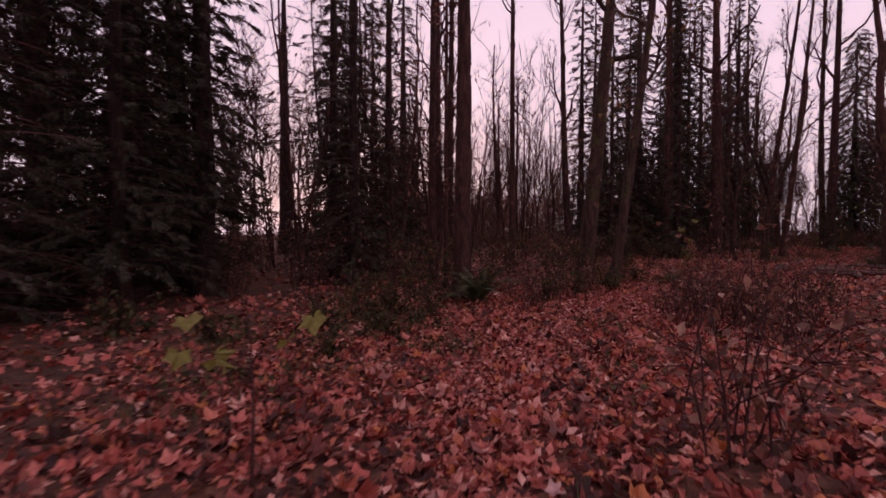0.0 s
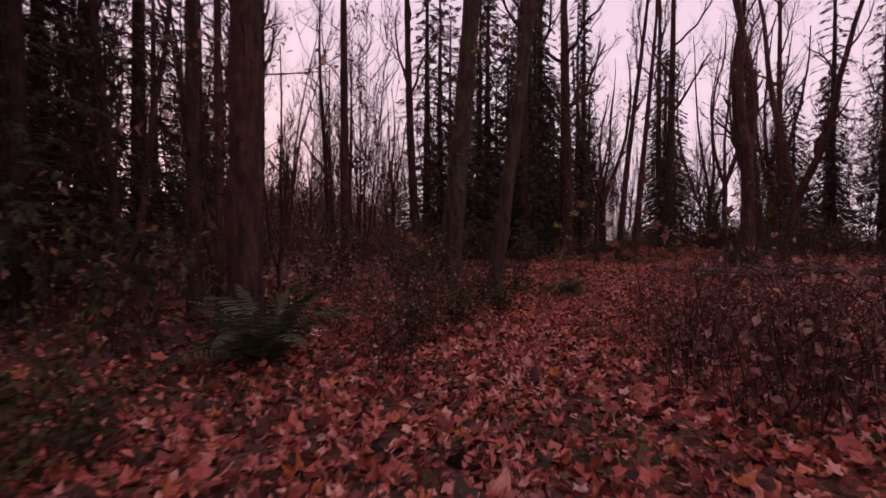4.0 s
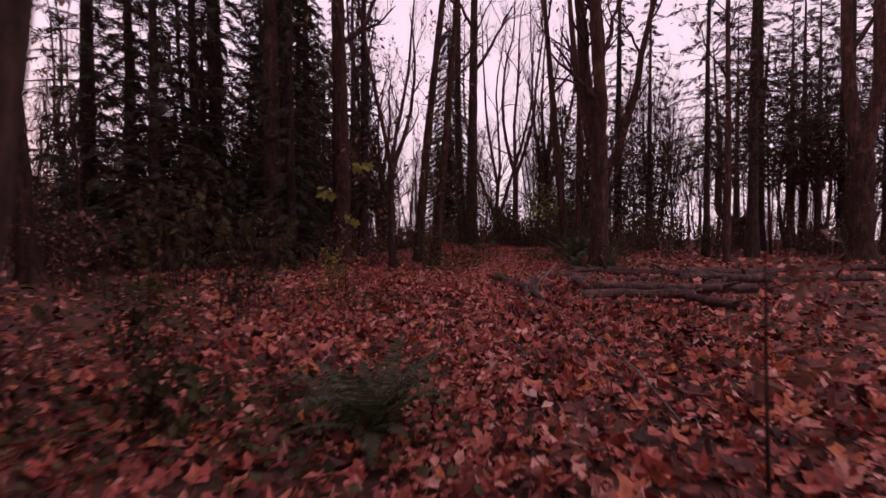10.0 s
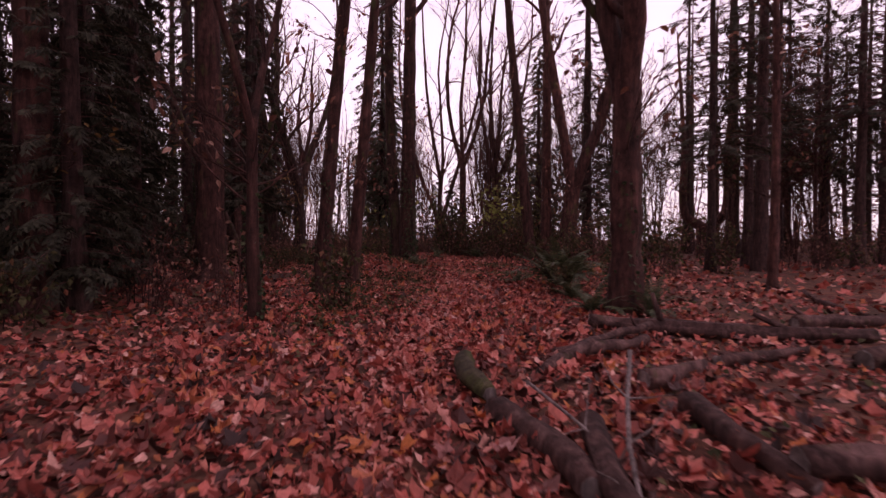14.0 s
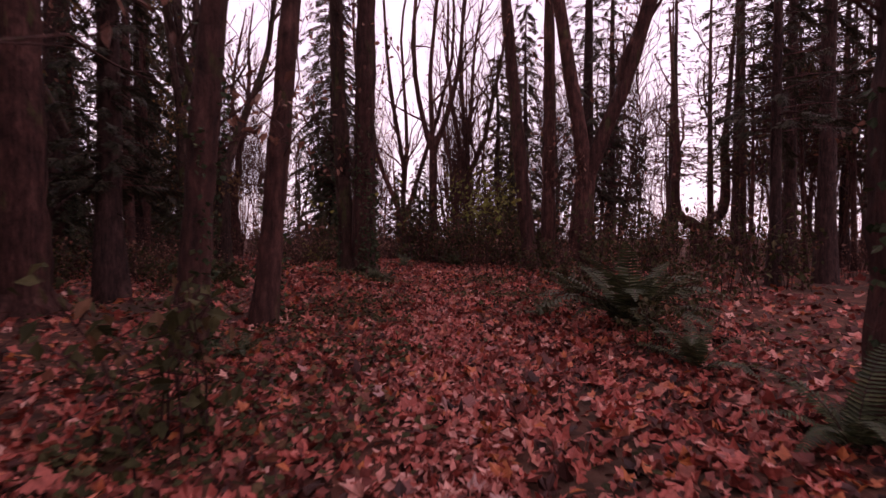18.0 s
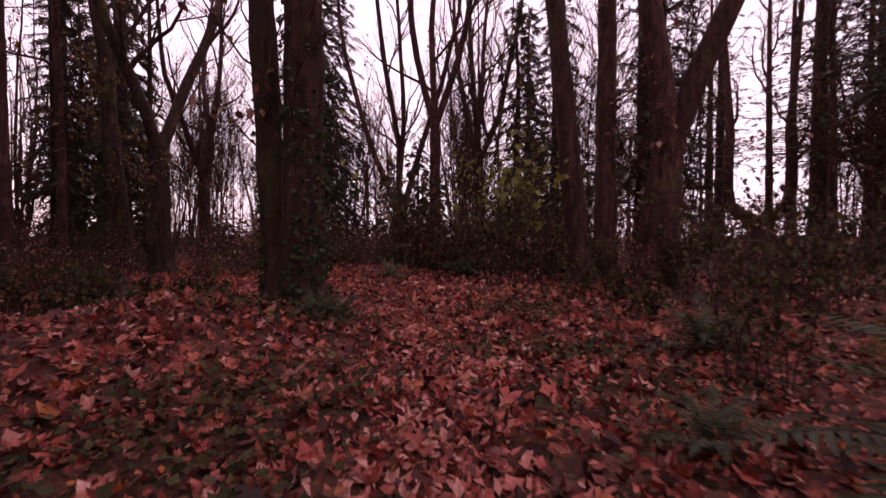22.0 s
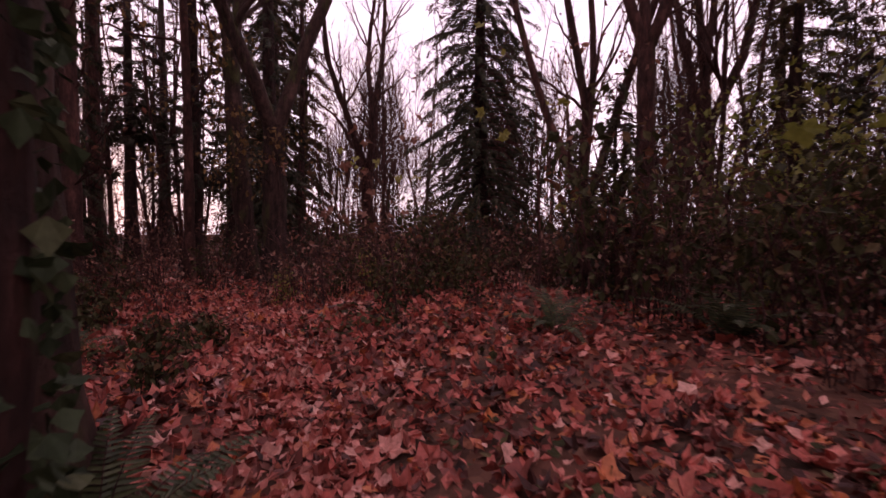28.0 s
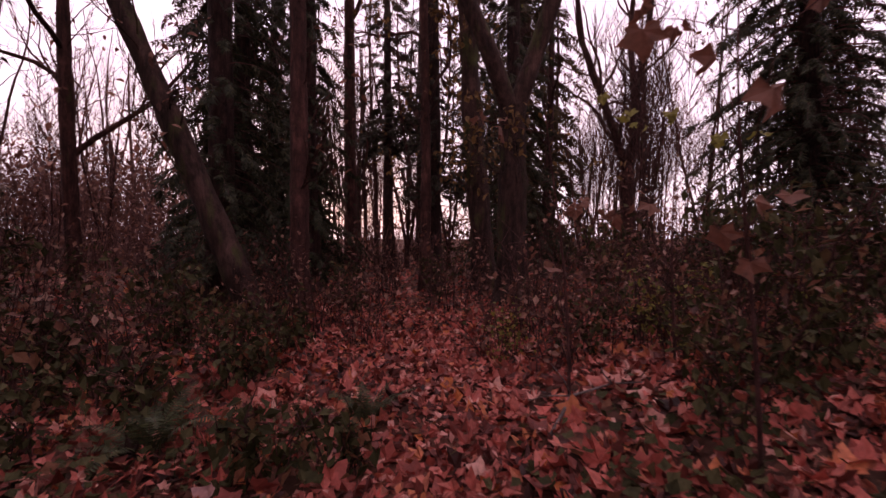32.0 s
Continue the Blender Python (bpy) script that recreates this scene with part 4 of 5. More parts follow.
rng = np.random.default_rng(8)
spots, deep = [], {}
while len(spots) < 270:
    fx, fy = rng.uniform(-14, 52), rng.uniform(3, 62)
    g = float(trail_gap(fx, fy))
    if g > 22 or is_open(fx, fy, 0.35) or (spots and min(math.hypot(fx - a, fy - b) for a, b in spots) < 0.85 + 0.05 * g):
        continue
    spots.append((fx, fy))
    if g < 3.5:
        kind = rng.choice([0, 1, 5, 0])
    elif g < 8:
        kind = rng.choice([0, 1, 2, 3, 0])
    else:
        kind = rng.choice([0, 2, 3, 4, 2])
    if g > 8.5:
        deep.setdefault(int(kind), []).append((fx, fy, rng.uniform(0.75, 1.25) * (1 + 0.02 * g), rng.uniform(0, 6.283)))
    else:
        put(int(kind), fx, fy, rng.uniform(0.75, 1.25) * (1 + 0.02 * g))

# bushes deep in the wood grow into one another
for kind, q in sorted(deep.items()):
    q = np.array(q)
    s = Soup()
    for ob in KINDS[kind].children:
        v = np.empty(len(ob.data.vertices) * 3)
        ob.data.vertices.foreach_get("co", v)
        slot = 0 if ob.name.startswith("stem") else 1
        faces = np.array([tuple(w.vertices) for w in ob.data.polygons])
        s.batch(v.reshape(-1, 3), faces, spin(q[:, 3], 0.0), np.stack([q[:, 0], q[:, 1], ground_z(q[:, 0], q[:, 1])], 1), q[:, 2], slot)
    leafy = [ob for ob in KINDS[kind].children if ob.name.startswith("foliage")][0]
    tagged(new("thicket", s.mesh("thicket", [TWIG, leafy.data.materials[0]])), "low tangled thicket of bramble and twigs", "undergrowth", "", "stuff")

MAPLE = [(-142, 0.38), (-118, 0.68), (-92, 0.62), (-66, 1.0), (-40, 0.70), (-20, 0.84), (0, 1.12), (20, 0.84), (40, 0.70), (66, 1.0), (92, 0.62), (118, 0.68), (142, 0.38)]


def maple_leaf(curl, seed):
    """A lobed maple blade about one unit long, lying in x and y, dried and curled."""
    rng = np.random.default_rng(seed)
    v = [(0, 0, 0.0)]
    for a, r in MAPLE:
        r *= 0.55 * rng.uniform(0.88, 1.1)
        a = math.radians(a + rng.uniform(-5, 5))
        v.append((r * math.sin(a), r * math.cos(a), curl * 2.6 * r * r * rng.uniform(0.0, 1.2) + rng.normal(0, 0.045)))
    v += [(0.012, -0.5, 0.02), (-0.012, -0.5, 0.02)]
    f = [(0, k + 1, k) for k in range(1, 13)] + [(0, 14, 15)]
    return np.array(v), f


def plain_leaf(curl, seed):
    """A coarser lobed blade for places seen from afar."""
    rng = np.random.default_rng(seed)
    v = [(0, 0, 0.0)]
    for a, r in ((-130, 0.55), (-95, 0.55), (-64, 0.98), (-34, 0.72), (0, 1.1), (34, 0.72), (64, 0.98), (95, 0.55), (130, 0.55)):
        r, a = 0.55 * r * rng.uniform(0.9, 1.1), math.radians(a)
        v.append((r * math.sin(a), r * math.cos(a), curl * 2.6 * r * r * rng.uniform(0, 1.2)))
    return np.array(v), [(0, k + 1, k) for k in range(1, 9)]


LEAVES = [maple_leaf(c, k) for k, c in enumerate((0.2, 0.55, -0.35, 0.8, 0.35, -0.55))]
PLAIN_LEAVES = [plain_leaf(c, k) for k, c in enumerate((0.10, 0.28, -0.16, 0.42, 0.2, -0.3))]


def sapling(x, y, h, n, mat, label, seed, lean=(0.0, 0.0), size=0.17, r=0.014, hold=()):
    """A thin young maple holding its last large leaves."""
    rng = np.random.default_rng(seed)
    plant = new("sapling")
    plant.location = (x, y, gz(x, y) - 0.03)
    s = Soup()
    st = np.linspace(0, 1, 8)
    line = np.stack([lean[0] * h * st + 0.04 * h * np.sin(3 * st + seed) * st, lean[1] * h * st, h * st], 1)
    s.tube(line, np.linspace(r, 0.25 * r, 8), 6)
    part("stem", s.mesh("stem", [TWIG]), plant)
    ends = []
    for _ in range(max(4, n // 3)):
        q = rng.uniform(0.35, 1.0)
        c = np.array([np.interp(q, st, line[:, k]) for k in range(3)])
        az = rng.uniform(0, 6.283)
        d = np.array((math.cos(az), math.sin(az), rng.uniform(0.1, 0.8)))
        ln = h * rng.uniform(0.12, 0.32)
        e = c + d * ln
        s = Soup()
        s.tube([c, (c + e) / 2 + rng.normal(0, 0.03, 3), e], [0.35 * r, 0.25 * r, 0.15 * r], 3)
        part("twig", s.mesh("twig", [TWIG]), plant)
        ends += [e, c + d * ln * 0.6]
    for hx, hy, hz in hold:
        e = np.array((hx, hy, hz)) - np.array(plant.location)
        c = np.array([np.interp(min(0.95, max(0.2, e[2] / h * 0.85)), st, line[:, k]) for k in range(3)])
        s = Soup()
        s.tube([c, (c + e) / 2 + (0, 0, 0.06), e + (0, 0, 0.03)], [0.35 * r, 0.25 * r, 0.15 * r], 3)
        part("twig", s.mesh("twig", [TWIG]), plant)
        s = Soup()
        s.batch(*LEAVES[len(plant.children) % 6], spin([rng.uniform(0, 6.28)], [rng.normal(-1.2, 0.25)], [rng.normal(0, 0.3)]), (e - (0, 0, 0.05))[None], [size * rng.uniform(0.9, 1.15)])
        part("leaf", s.mesh("leaf", [mat], False), plant)
    ends = np.array(ends)
    for k in range(min(n, 14)):
        s = Soup()
        tv, tf = LEAVES[k % 6]
        at = ends[k % len(ends)] + rng.normal(0, 0.03, 3)
        s.batch(tv, tf, spin([rng.uniform(0, 6.28)], [rng.normal(-0.9, 0.5)], [rng.normal(0, 0.5)]), at[None], [size * rng.uniform(0.6, 1.2)])
        part("leaf", s.mesh("leaf", [mat], False), plant)
    return tagged(plant, label, "sapling", "saplings")


# placed undergrowth: kind, x, y, scale
for kk, fx, fy, fs in [(3, 26.0, 31.65, 0.5), (1, 25.6, 31.15, 0.6), (3, 34.4, 36.2, 1.9), (3, 33.6, 35.4, 1.4), (3, 4.0, 16.9, 0.9), (2, 3.6, 16.0, 0.8), (3, 4.7, 18.7, 0.9), (0, 3.8, 15.4, 0.8), (4, 3.2, 17.8, 0.8), (3, -0.5, 11.3, 0.55), (3, -1.2, 10.8, 0.5), (1, -0.2, 10.9, 0.7), (3, -1.9, 11.9, 0.6), (3, 32.3, 32.4, 1.15), (3, 33.5, 31.4, 1.2), (3, 31.9, 33.6, 1.0), (2, 32.6, 34.2, 1.1), (5, -1.1, 11.1, 1.3), (5, -1.5, 10.0, 1.2), (1, -1.9, 10.6, 0.8), (5, -0.5, 9.9, 0.9), (1, -2.2, 9.2, 0.7), (5, -1.2, 9.0, 0.9), (5, 8.0, 19.6, 1.2), (0, 5.2, 9.6, 1.1), (2, 6.2, 10.4, 0.9), (0, 5.0, 10.0, 0.9), (2, 5.9, 11.4, 0.8), (0, 7.2, 11.4, 1.0), (0, 6.6, 9.0, 1.1), (2, 7.6, 10.0, 1.0), (0, 5.6, 8.6, 0.9), (2, 6.8, 12.4, 0.8),
                       (9, 36.5, 33.2, 1.5), (9, 37.5, 33.9, 1.4), (1, 30.6, 29.4, 0.9), (0, 31.2, 28.6, 0.75), (1, 31.9, 27.9, 0.9), (0, 32.6, 27.0, 0.8), (1, 31.8, 29.4, 1.0), (5, 30.2, 28.6, 1.3), (1, 33.0, 28.2, 1.0), (5, 29.4, 28.0, 1.2),
                       (1, 25.2, 37.0, 0.7), (5, 24.4, 38.4, 1.6), (1, 25.6, 39.4, 0.8), (5, 23.6, 39.8, 1.6), (1, 24.8, 40.6, 0.9), (5, 26.3, 40.2, 1.3), (1, 23.0, 41.4, 1.0), (5, 26.2, 38.4, 1.2), (5, 27.3, 36.6, 0.9), (1, 29.8, 38.8, 0.8), (1, 30.5, 37.9, 0.8), (5, 30.4, 36.9, 1.2), (1, 31.4, 37.3, 0.8), (5, 25.5, 35.6, 1.3),
                       (8, 30.9, 39.0, 0.7), (8, 31.9, 38.3, 0.8), (8, 12.3, 23.9, 0.9), (8, 28.9, 38.7, 0.6), (8, 34.8, 33.4, 0.9), (8, 27.6, 25.6, 0.5), (3, 32.9, 32.4, 0.9), (3, 33.8, 33.6, 1.2), (3, 35.2, 32.2, 1.4), (2, 33.9, 35.6, 1.0), (0, 33.3, 36.9, 0.9), (2, 32.7, 38.6, 0.9), (0, 31.6, 38.9, 0.9), (2, 30.9, 39.4, 0.8), (4, 33.2, 39.2, 0.8), (2, 34.6, 37.2, 1.0), (0, 34.4, 36.2, 1.1), (0, 30.2, 39.6, 1.0), (2, 29.9, 41.0, 0.8), (0, 26.6, 42.0, 0.8), (0, 25.7, 41.2, 0.8), (2, 25.2, 43.0, 0.9), (0, 27.2, 43.6, 0.9), (2, 28.6, 43.4, 1.0), (3, 36.6, 31.0, 1.6), (3, 26.6, 26.6, 0.7), (3, 28.4, 26.6, 0.8), (2, 30.4, 27.0, 0.8), (3, 34.2, 26.6, 1.1), (1, 37.6, 28.6, 1.1), (3, 30.0, 24.0, 1.2), (3, 33.0, 22.6, 1.0), (0, 2.3, 12.6, 0.8), (1, 3.0, 13.7, 0.8), (0, 3.5, 14.6, 0.8), (1, 4.3, 15.3, 0.7), (0, 5.0, 16.2, 0.8), (5, 6.2, 17.7, 1.2), (1, 6.0, 18.0, 0.8), (0, 5.2, 11.0, 0.7), (0, 7.0, 13.2, 0.7), (0, 8.4, 14.9, 0.7), (1, 4.4, 15.6, 0.9), (0, 5.0, 17.0, 0.9), (0, 5.7, 18.2, 0.9), (1, 3.1, 14.2, 0.8), (5, 6.0, 16.9, 1.2), (0, 2.4, 13.4, 0.7), (0, 7.0, 20.2, 0.8), (1, 8.2, 21.6, 1.0), (3, 10.2, 23.4, 0.9),
                       (0, 7.6, 12.4, 0.8), (0, 8.8, 12.9, 0.9), (1, 10.0, 14.6, 0.7), (5, 9.1, 18.3, 1.2), (5, 25.0, 36.3, 1.4), (1, 24.3, 37.2, 0.9), (5, 25.6, 37.8, 1.3), (1, 23.2, 36.2, 0.9), (5, 24.0, 35.0, 1.2),
                       (1, 26.0, 39.2, 0.9), (5, 26.8, 36.6, 1.1), (5, 26.6, 35.1, 0.9), (0, 29.3, 38.2, 0.9), (0, 30.2, 37.2, 0.9), (1, 29.6, 36.4, 0.8), (3, 31.2, 37.6, 0.9), (1, 30.9, 36.0, 0.8), (0, 31.8, 36.4, 0.9), (0, 28.9, 39.3, 0.9),
                       (3, 32.0, 38.6, 1.0), (0, 27.2, 40.6, 0.9), (2, 29.8, 40.6, 1.0), (4, 31.5, 40.2, 1.0), (2, 26.2, 41.6, 0.9), (5, -3.6, 7.6, 1.3), (5, -2.2, 8.8, 1.2), (5, -0.9, 8.6, 1.1), (5, -5.6, 8.2, 1.6), (5, -1.6, 6.6, 1.0),
                       (5, 0.2, 7.4, 0.8), (0, 5.6, 7.6, 0.8), (0, 6.6, 8.6, 0.9), (0, 5.9, 9.9, 0.9), (2, 7.2, 11.0, 0.8), (2, 38.0, 20.5, 0.8), (3, 40.2, 19.0, 0.9), (3, 37.5, 23.0, 1.0), (3, 34.0, 24.8, 1.0), (3, 31.0, 25.6, 1.0),
                       (1, 28.6, 25.2, 1.0), (1, 26.2, 24.6, 1.0), (1, 23.0, 24.7, 0.8), (3, 31.4, 30.6, 0.8), (0, 31.2, 31.6, 0.8)]:
    if trail_gap(fx, fy) < 1.0 and fy < 35:
        continue
    put(kk, fx, fy, fs)

# the thicket behind, too far off to tell one bush from the next
far = []
while len(far) < 260:
    fx, fy = rng.uniform(-30, 80), rng.uniform(4, 85)
    g = float(trail_gap(fx, fy))
    if not 12 < g < 45 or (24 < fx < 37 and fy < 22) or (far and min(math.hypot(fx - a, fy - b) for a, b in far) < 1.9):
        continue
    far.append((fx, fy))
far += [(rng.uniform(40, 56), rng.uniform(3, 22)) for _ in range(16)]
far = np.array(far)
far_z, far_turn, far_size = ground_z(far[:, 0], far[:, 1]), rng.uniform(0, 6.283, len(far)), rng.uniform(0.45, 1.2, len(far))
for kk, what in ((6, slice(0, None, 3)), (7, slice(1, None, 3)), (6, slice(2, None, 3))):
    s = Soup()
    for slot, child in enumerate(("stem", "foliage")):
        for ob in KINDS[kk].children:
            if ob.name.startswith(child):
                me = ob.data
                v = np.empty(len(me.vertices) * 3)
                me.vertices.foreach_get("co", v)
                w = np.array([tuple(q.vertices) for q in me.polygons])
                s.batch(v.reshape(-1, 3), w, spin(far_turn[what], 0.0), np.stack([far[what, 0], far[what, 1], far_z[what] - 0.1], 1), far_size[what], slot)
    # far stems get the paled twig colour, haze put into the bark
    tagged(new("far_thicket", s.mesh("far_thicket", [HAZY_RED_TWIG, DRY if kk == 6 else GREEN])), "tangle of far twiggy undergrowth", "undergrowth", "", "stuff")
wood = []
while len(wood) < 230:
    fx, fy = rng.uniform(-45, 100), rng.uniform(6, 105)
    g = float(trail_gap(fx, fy))
    if 30 < g < 62:
        wood.append((fx, fy))
wood = np.array(wood + [(rng.uniform(-6, 17), rng.uniform(58, 84)) for _ in range(100)])
s = Soup()
for slot, child in enumerate(("stem", "foliage")):
    for ob in KINDS[6].children:
        if ob.name.startswith(child):
            v = np.empty(len(ob.data.vertices) * 3)
            ob.data.vertices.foreach_get("co", v)
            s.batch(v.reshape(-1, 3), np.array([tuple(q.vertices) for q in ob.data.polygons]), spin(rng.uniform(0, 6.28, len(wood)) if slot else np.resize(far_turn, len(wood)), 0.0),
                    np.stack([wood[:, 0], wood[:, 1], ground_z(wood[:, 0], wood[:, 1]) - 0.4], 1), np.resize(far_size, len(wood)) * 0.6 + np.where((wood[:, 0] < 17) & (wood[:, 1] > 58), 1.75, 1.15), slot)
bush = np.array([(40 * math.sin(q) + rng.normal(0, 4), 40 * math.cos(q) + rng.normal(0, 4)) for q in np.linspace(-0.9, 2.1, 110)]) + TR[rng.integers(2, 20, 110), :2]
bush = bush[trail_gap(bush[:, 0], bush[:, 1]) > 24]
for ob in KINDS[7].children:
    v = np.empty(len(ob.data.vertices) * 3)
    ob.data.vertices.foreach_get("co", v)
    s.batch(v.reshape(-1, 3), np.array([tuple(q.vertices) for q in ob.data.polygons]), spin(np.resize(far_turn, len(bush)), 0.0),
            np.stack([bush[:, 0], bush[:, 1], ground_z(bush[:, 0], bush[:, 1]) - 0.3], 1), np.resize(far_size, len(bush)) * 0.3 + 0.6, 0 if ob.name.startswith("stem") else 2)
# same haze-paled twig colour here, so the backlit brush reads lighter
tagged(new("far_woods", s.mesh("far_woods", [HAZY_RED_TWIG, DRY, GREEN])), "reddish leafless young wood, its twigs painted paler as distance haze", "woods", "", "stuff")


def pole_tree(seed):
    """A light young maple: upright stems from the foot, each with steep thin twigs."""
    rng = np.random.default_rng(seed)
    s = Soup()
    for _ in range(int(rng.integers(1, 4))):
        az, out, h = rng.uniform(0, 6.283), rng.uniform(0.02, 0.13), rng.uniform(9, 15)
        z = np.linspace(0, 1, 7)
        sway = np.cumsum(rng.normal(0, 0.16, (2, 7)), 1) * z
        line = np.stack([math.cos(az) * out * h * z ** 0.6 + sway[0], math.sin(az) * out * h * z ** 0.6 + sway[1], h * z], 1)
        r = rng.uniform(0.05, 0.10)
        s.tube(line, r * (1 - 0.85 * z), 4)
        for _ in range(30):
            q = rng.uniform(0.26, 0.98)
            c = np.array([np.interp(q, z, line[:, k]) for k in range(3)])
            d = unit((*rng.normal(0, 0.55, 2), 1.0))
            ln = h * rng.uniform(0.14, 0.30) * (1.2 - 0.6 * q)
            e = c + d * ln + rng.normal(0, 0.12, 3)
            m = (c + e) / 2 + (*(d[:2] * 0.25 * ln), 0)
            s.tube([c, m, e], [r * 0.40, r * 0.27, 0.008], 3)
            for w in (m, (m + e) / 2, (c + m) / 2):
                s.tube([w, w + unit((*rng.normal(0, 0.5, 2), 0.9)) * ln * rng.uniform(0.35, 0.75)], [0.017, 0.008], 3)
    return np.vstack(s.v), [f for f, _ in s.f]


poles = []
while len(poles) < 240:
    fx, fy = rng.uniform(-38, 92), rng.uniform(4, 98)
    g = float(trail_gap(fx, fy))
    if not 12 < g < 44 or (24 < fx < 41 and fy < 22) or glade(fx, fy) or np.min(np.hypot(KEEP[:, 0] - fx, KEEP[:, 1] - fy)) < 1.2:
        continue
    poles.append((fx, fy))
poles = np.array(poles)
s = Soup()
for k in range(6):
    v, faces = pole_tree(300 + k)
    q = poles[k::6]
    n0 = len(q)
    turn, size = spin(rng.uniform(0, 6.283, n0), 0.0), rng.uniform(0.75, 1.2, n0)
    at = np.stack([q[:, 0], q[:, 1], ground_z(q[:, 0], q[:, 1]) - 0.1], 1)
    s.batch(v, np.vstack([f[:, [0, 1, 2]] for f in faces] + [f[:, [0, 2, 3]] for f in faces]), turn, at, size)
tagged(new("far_woods", s.mesh("far_poles", [BARK])), "close-grown young bare maples behind the nearer trees", "woods", "", "stuff")
for kk in (6, 7):
    put(kk, (-14.0, 44.0)[kk - 6], (24.0, 44.5)[kk - 6], 0.9)

sapling(-1.25, 3.1, 1.5, 7, YELLOW, "thin sapling with a few yellow leaves", 1)
sapling(9.3, 13.9, 3.0, 12, DRY, "thin dark sapling holding orange maple leaves", 2, (0.05, 0.0), 0.2, 0.03)
sapling(8.3, 14.9, 2.8, 10, DRY, "thin sapling holding orange maple leaves", 3, (-0.1, 0.05), 0.22, 0.014,
        [(7.97, 14.39, 2.4), (6.64, 14.73, 1.9), (8.42, 14.61, 0.53), (7.7, 14.3, 1.7), (8.2, 14.2, 1.4), (7.3, 14.8, 1.5)])
sapling(4.0, 16.6, 1.6, 12, DRY, "thin sapling with withered leaves", 4)
sapling(9.9, 16.3, 1.3, 8, DRY, "low twig with large orange leaves", 5, (-0.2, 0))
sapling(11.6, 22.6, 2.6, 14, YELLOW, "young maple with pale yellow-green leaves", 6, (0.0, 0.0), 0.2)
sapling(17.6, 29.4, 2.2, 12, DRY, "thin sapling with red withered leaves", 7)
sapling(29.0, 37.3, 2.4, 14, DRY, "thin sapling with red withered leaves", 8, (-0.05, 0))
sapling(29.4, 35.8, 2.4, 10, DRY, "sapling holding large orange leaves over the path", 9, (-0.08, -0.05), 0.145, 0.014,
        [(28.39, 35.11, 2.25), (28.50, 34.71, 1.95), (28.67, 35.16, 2.20), (29.5, 35.76, 1.8), (29.0, 35.4, 1.5), (29.1, 35.5, 1.75), (28.8, 35.3, 1.62)])
sapling(30.2, 37.8, 2.3, 14, YELLOW, "young shrub maple with yellowing leaves", 10, (0, 0), 0.17)
sapling(29.7, 29.9, 3.3, 14, OLIVE, "young maple reaching out with yellow-green leaves", 17, (-0.06, 0.05), 0.17, 0.018,
        [(29.1, 30.2, 2.4), (28.8, 30.0, 2.55), (29.3, 30.5, 2.2), (29.0, 30.6, 2.7), (29.4, 29.9, 2.0), (28.9, 30.4, 2.1), (29.2, 30.0, 2.75), (28.7, 30.3, 2.35), (29.4, 30.3, 2.5), (29.1, 29.8, 2.2)])
rng = np.random.default_rng(91)
sapling(30.3, 30.7, 3.4, 14, OLIVE, "young maple with a spread of yellow-green leaves", 18, (-0.08, 0.0), 0.17, 0.018,
        [tuple(v) for v in np.array((29.7, 30.5, 2.35)) + rng.normal(0, 1, (26, 3)) * (0.5, 0.45, 0.22)])
sapling(5.5, 4.9, 1.7, 10, GREEN, "green-leaved sapling at the clearing's edge", 11)
sapling(4.6, 7.2, 1.9, 8, DRY, "twiggy sapling with a few red leaves", 12)
sapling(16.9, 28.2, 1.5, 9, DRY, "small sapling with orange leaves", 13)
sapling(6.9, 12.2, 1.8, 10, DRY, "twiggy sapling with a few red leaves", 14, (-0.1, 0))
sapling(32.8, 36.5, 4.0, 14, YELLOW, "young maple with yellow-green leaves", 15, (0, 0), 0.25, 0.03)
sapling(31.4, 29.8, 3.0, 14, YELLOW, "young maple with yellow-green leaves", 16, (0, 0), 0.25, 0.02)


# ---- ferns ----
def frond_mesh(seed, arch):
    """One sword fern frond, a metre long, with paired leaflets."""
    rng = np.random.default_rng(seed)
    s = Soup()
    st = np.linspace(0, 1, 9)
    ang = math.radians(62) - arch * st * 1.5
    step = 1 / 8
    x = np.concatenate([[0], np.cumsum(np.cos(ang[:-1]) * step)])
    z = np.concatenate([[0], np.cumsum(np.sin(ang[:-1]) * step)])
    line = np.stack([x, 0 * x, z], 1)
    s.tube(line, np.linspace(0.007, 0.002, 9), 3, 1)
    for k in range(26):
        q = 0.14 + 0.86 * k / 25
        c = np.array([np.interp(q, st, line[:, i]) for i in range(3)])
        a = float(np.interp(q, st, ang))
        t, up = np.array((math.cos(a), 0, math.sin(a))), np.array((-math.sin(a), 0, math.cos(a)))
        ln = 0.155 * math.sin(math.pi * min(1, 0.12 + 0.88 * q) ** 0.75) ** 0.8 + 0.012
        for side in (-1, 1):
            o = unit(np.array((0, side, 0)) + t * 0.3 - up * rng.uniform(0.0, 0.35)) * ln * rng.uniform(0.85, 1.1)
            s.add([c - t * 0.011, c + o * 0.5 - t * 0.013 + up * 0.006, c + o, c + o * 0.5 + t * 0.013 + up * 0.006, c + t * 0.011], [(0, 1, 2), (0, 2, 4), (4, 2, 3)])
    return s.mesh("frond", [FERN, TWIG], False)


FRONDS = [frond_mesh(1, 1.0), frond_mesh(2, 1.35), frond_mesh(3, 0.7)]


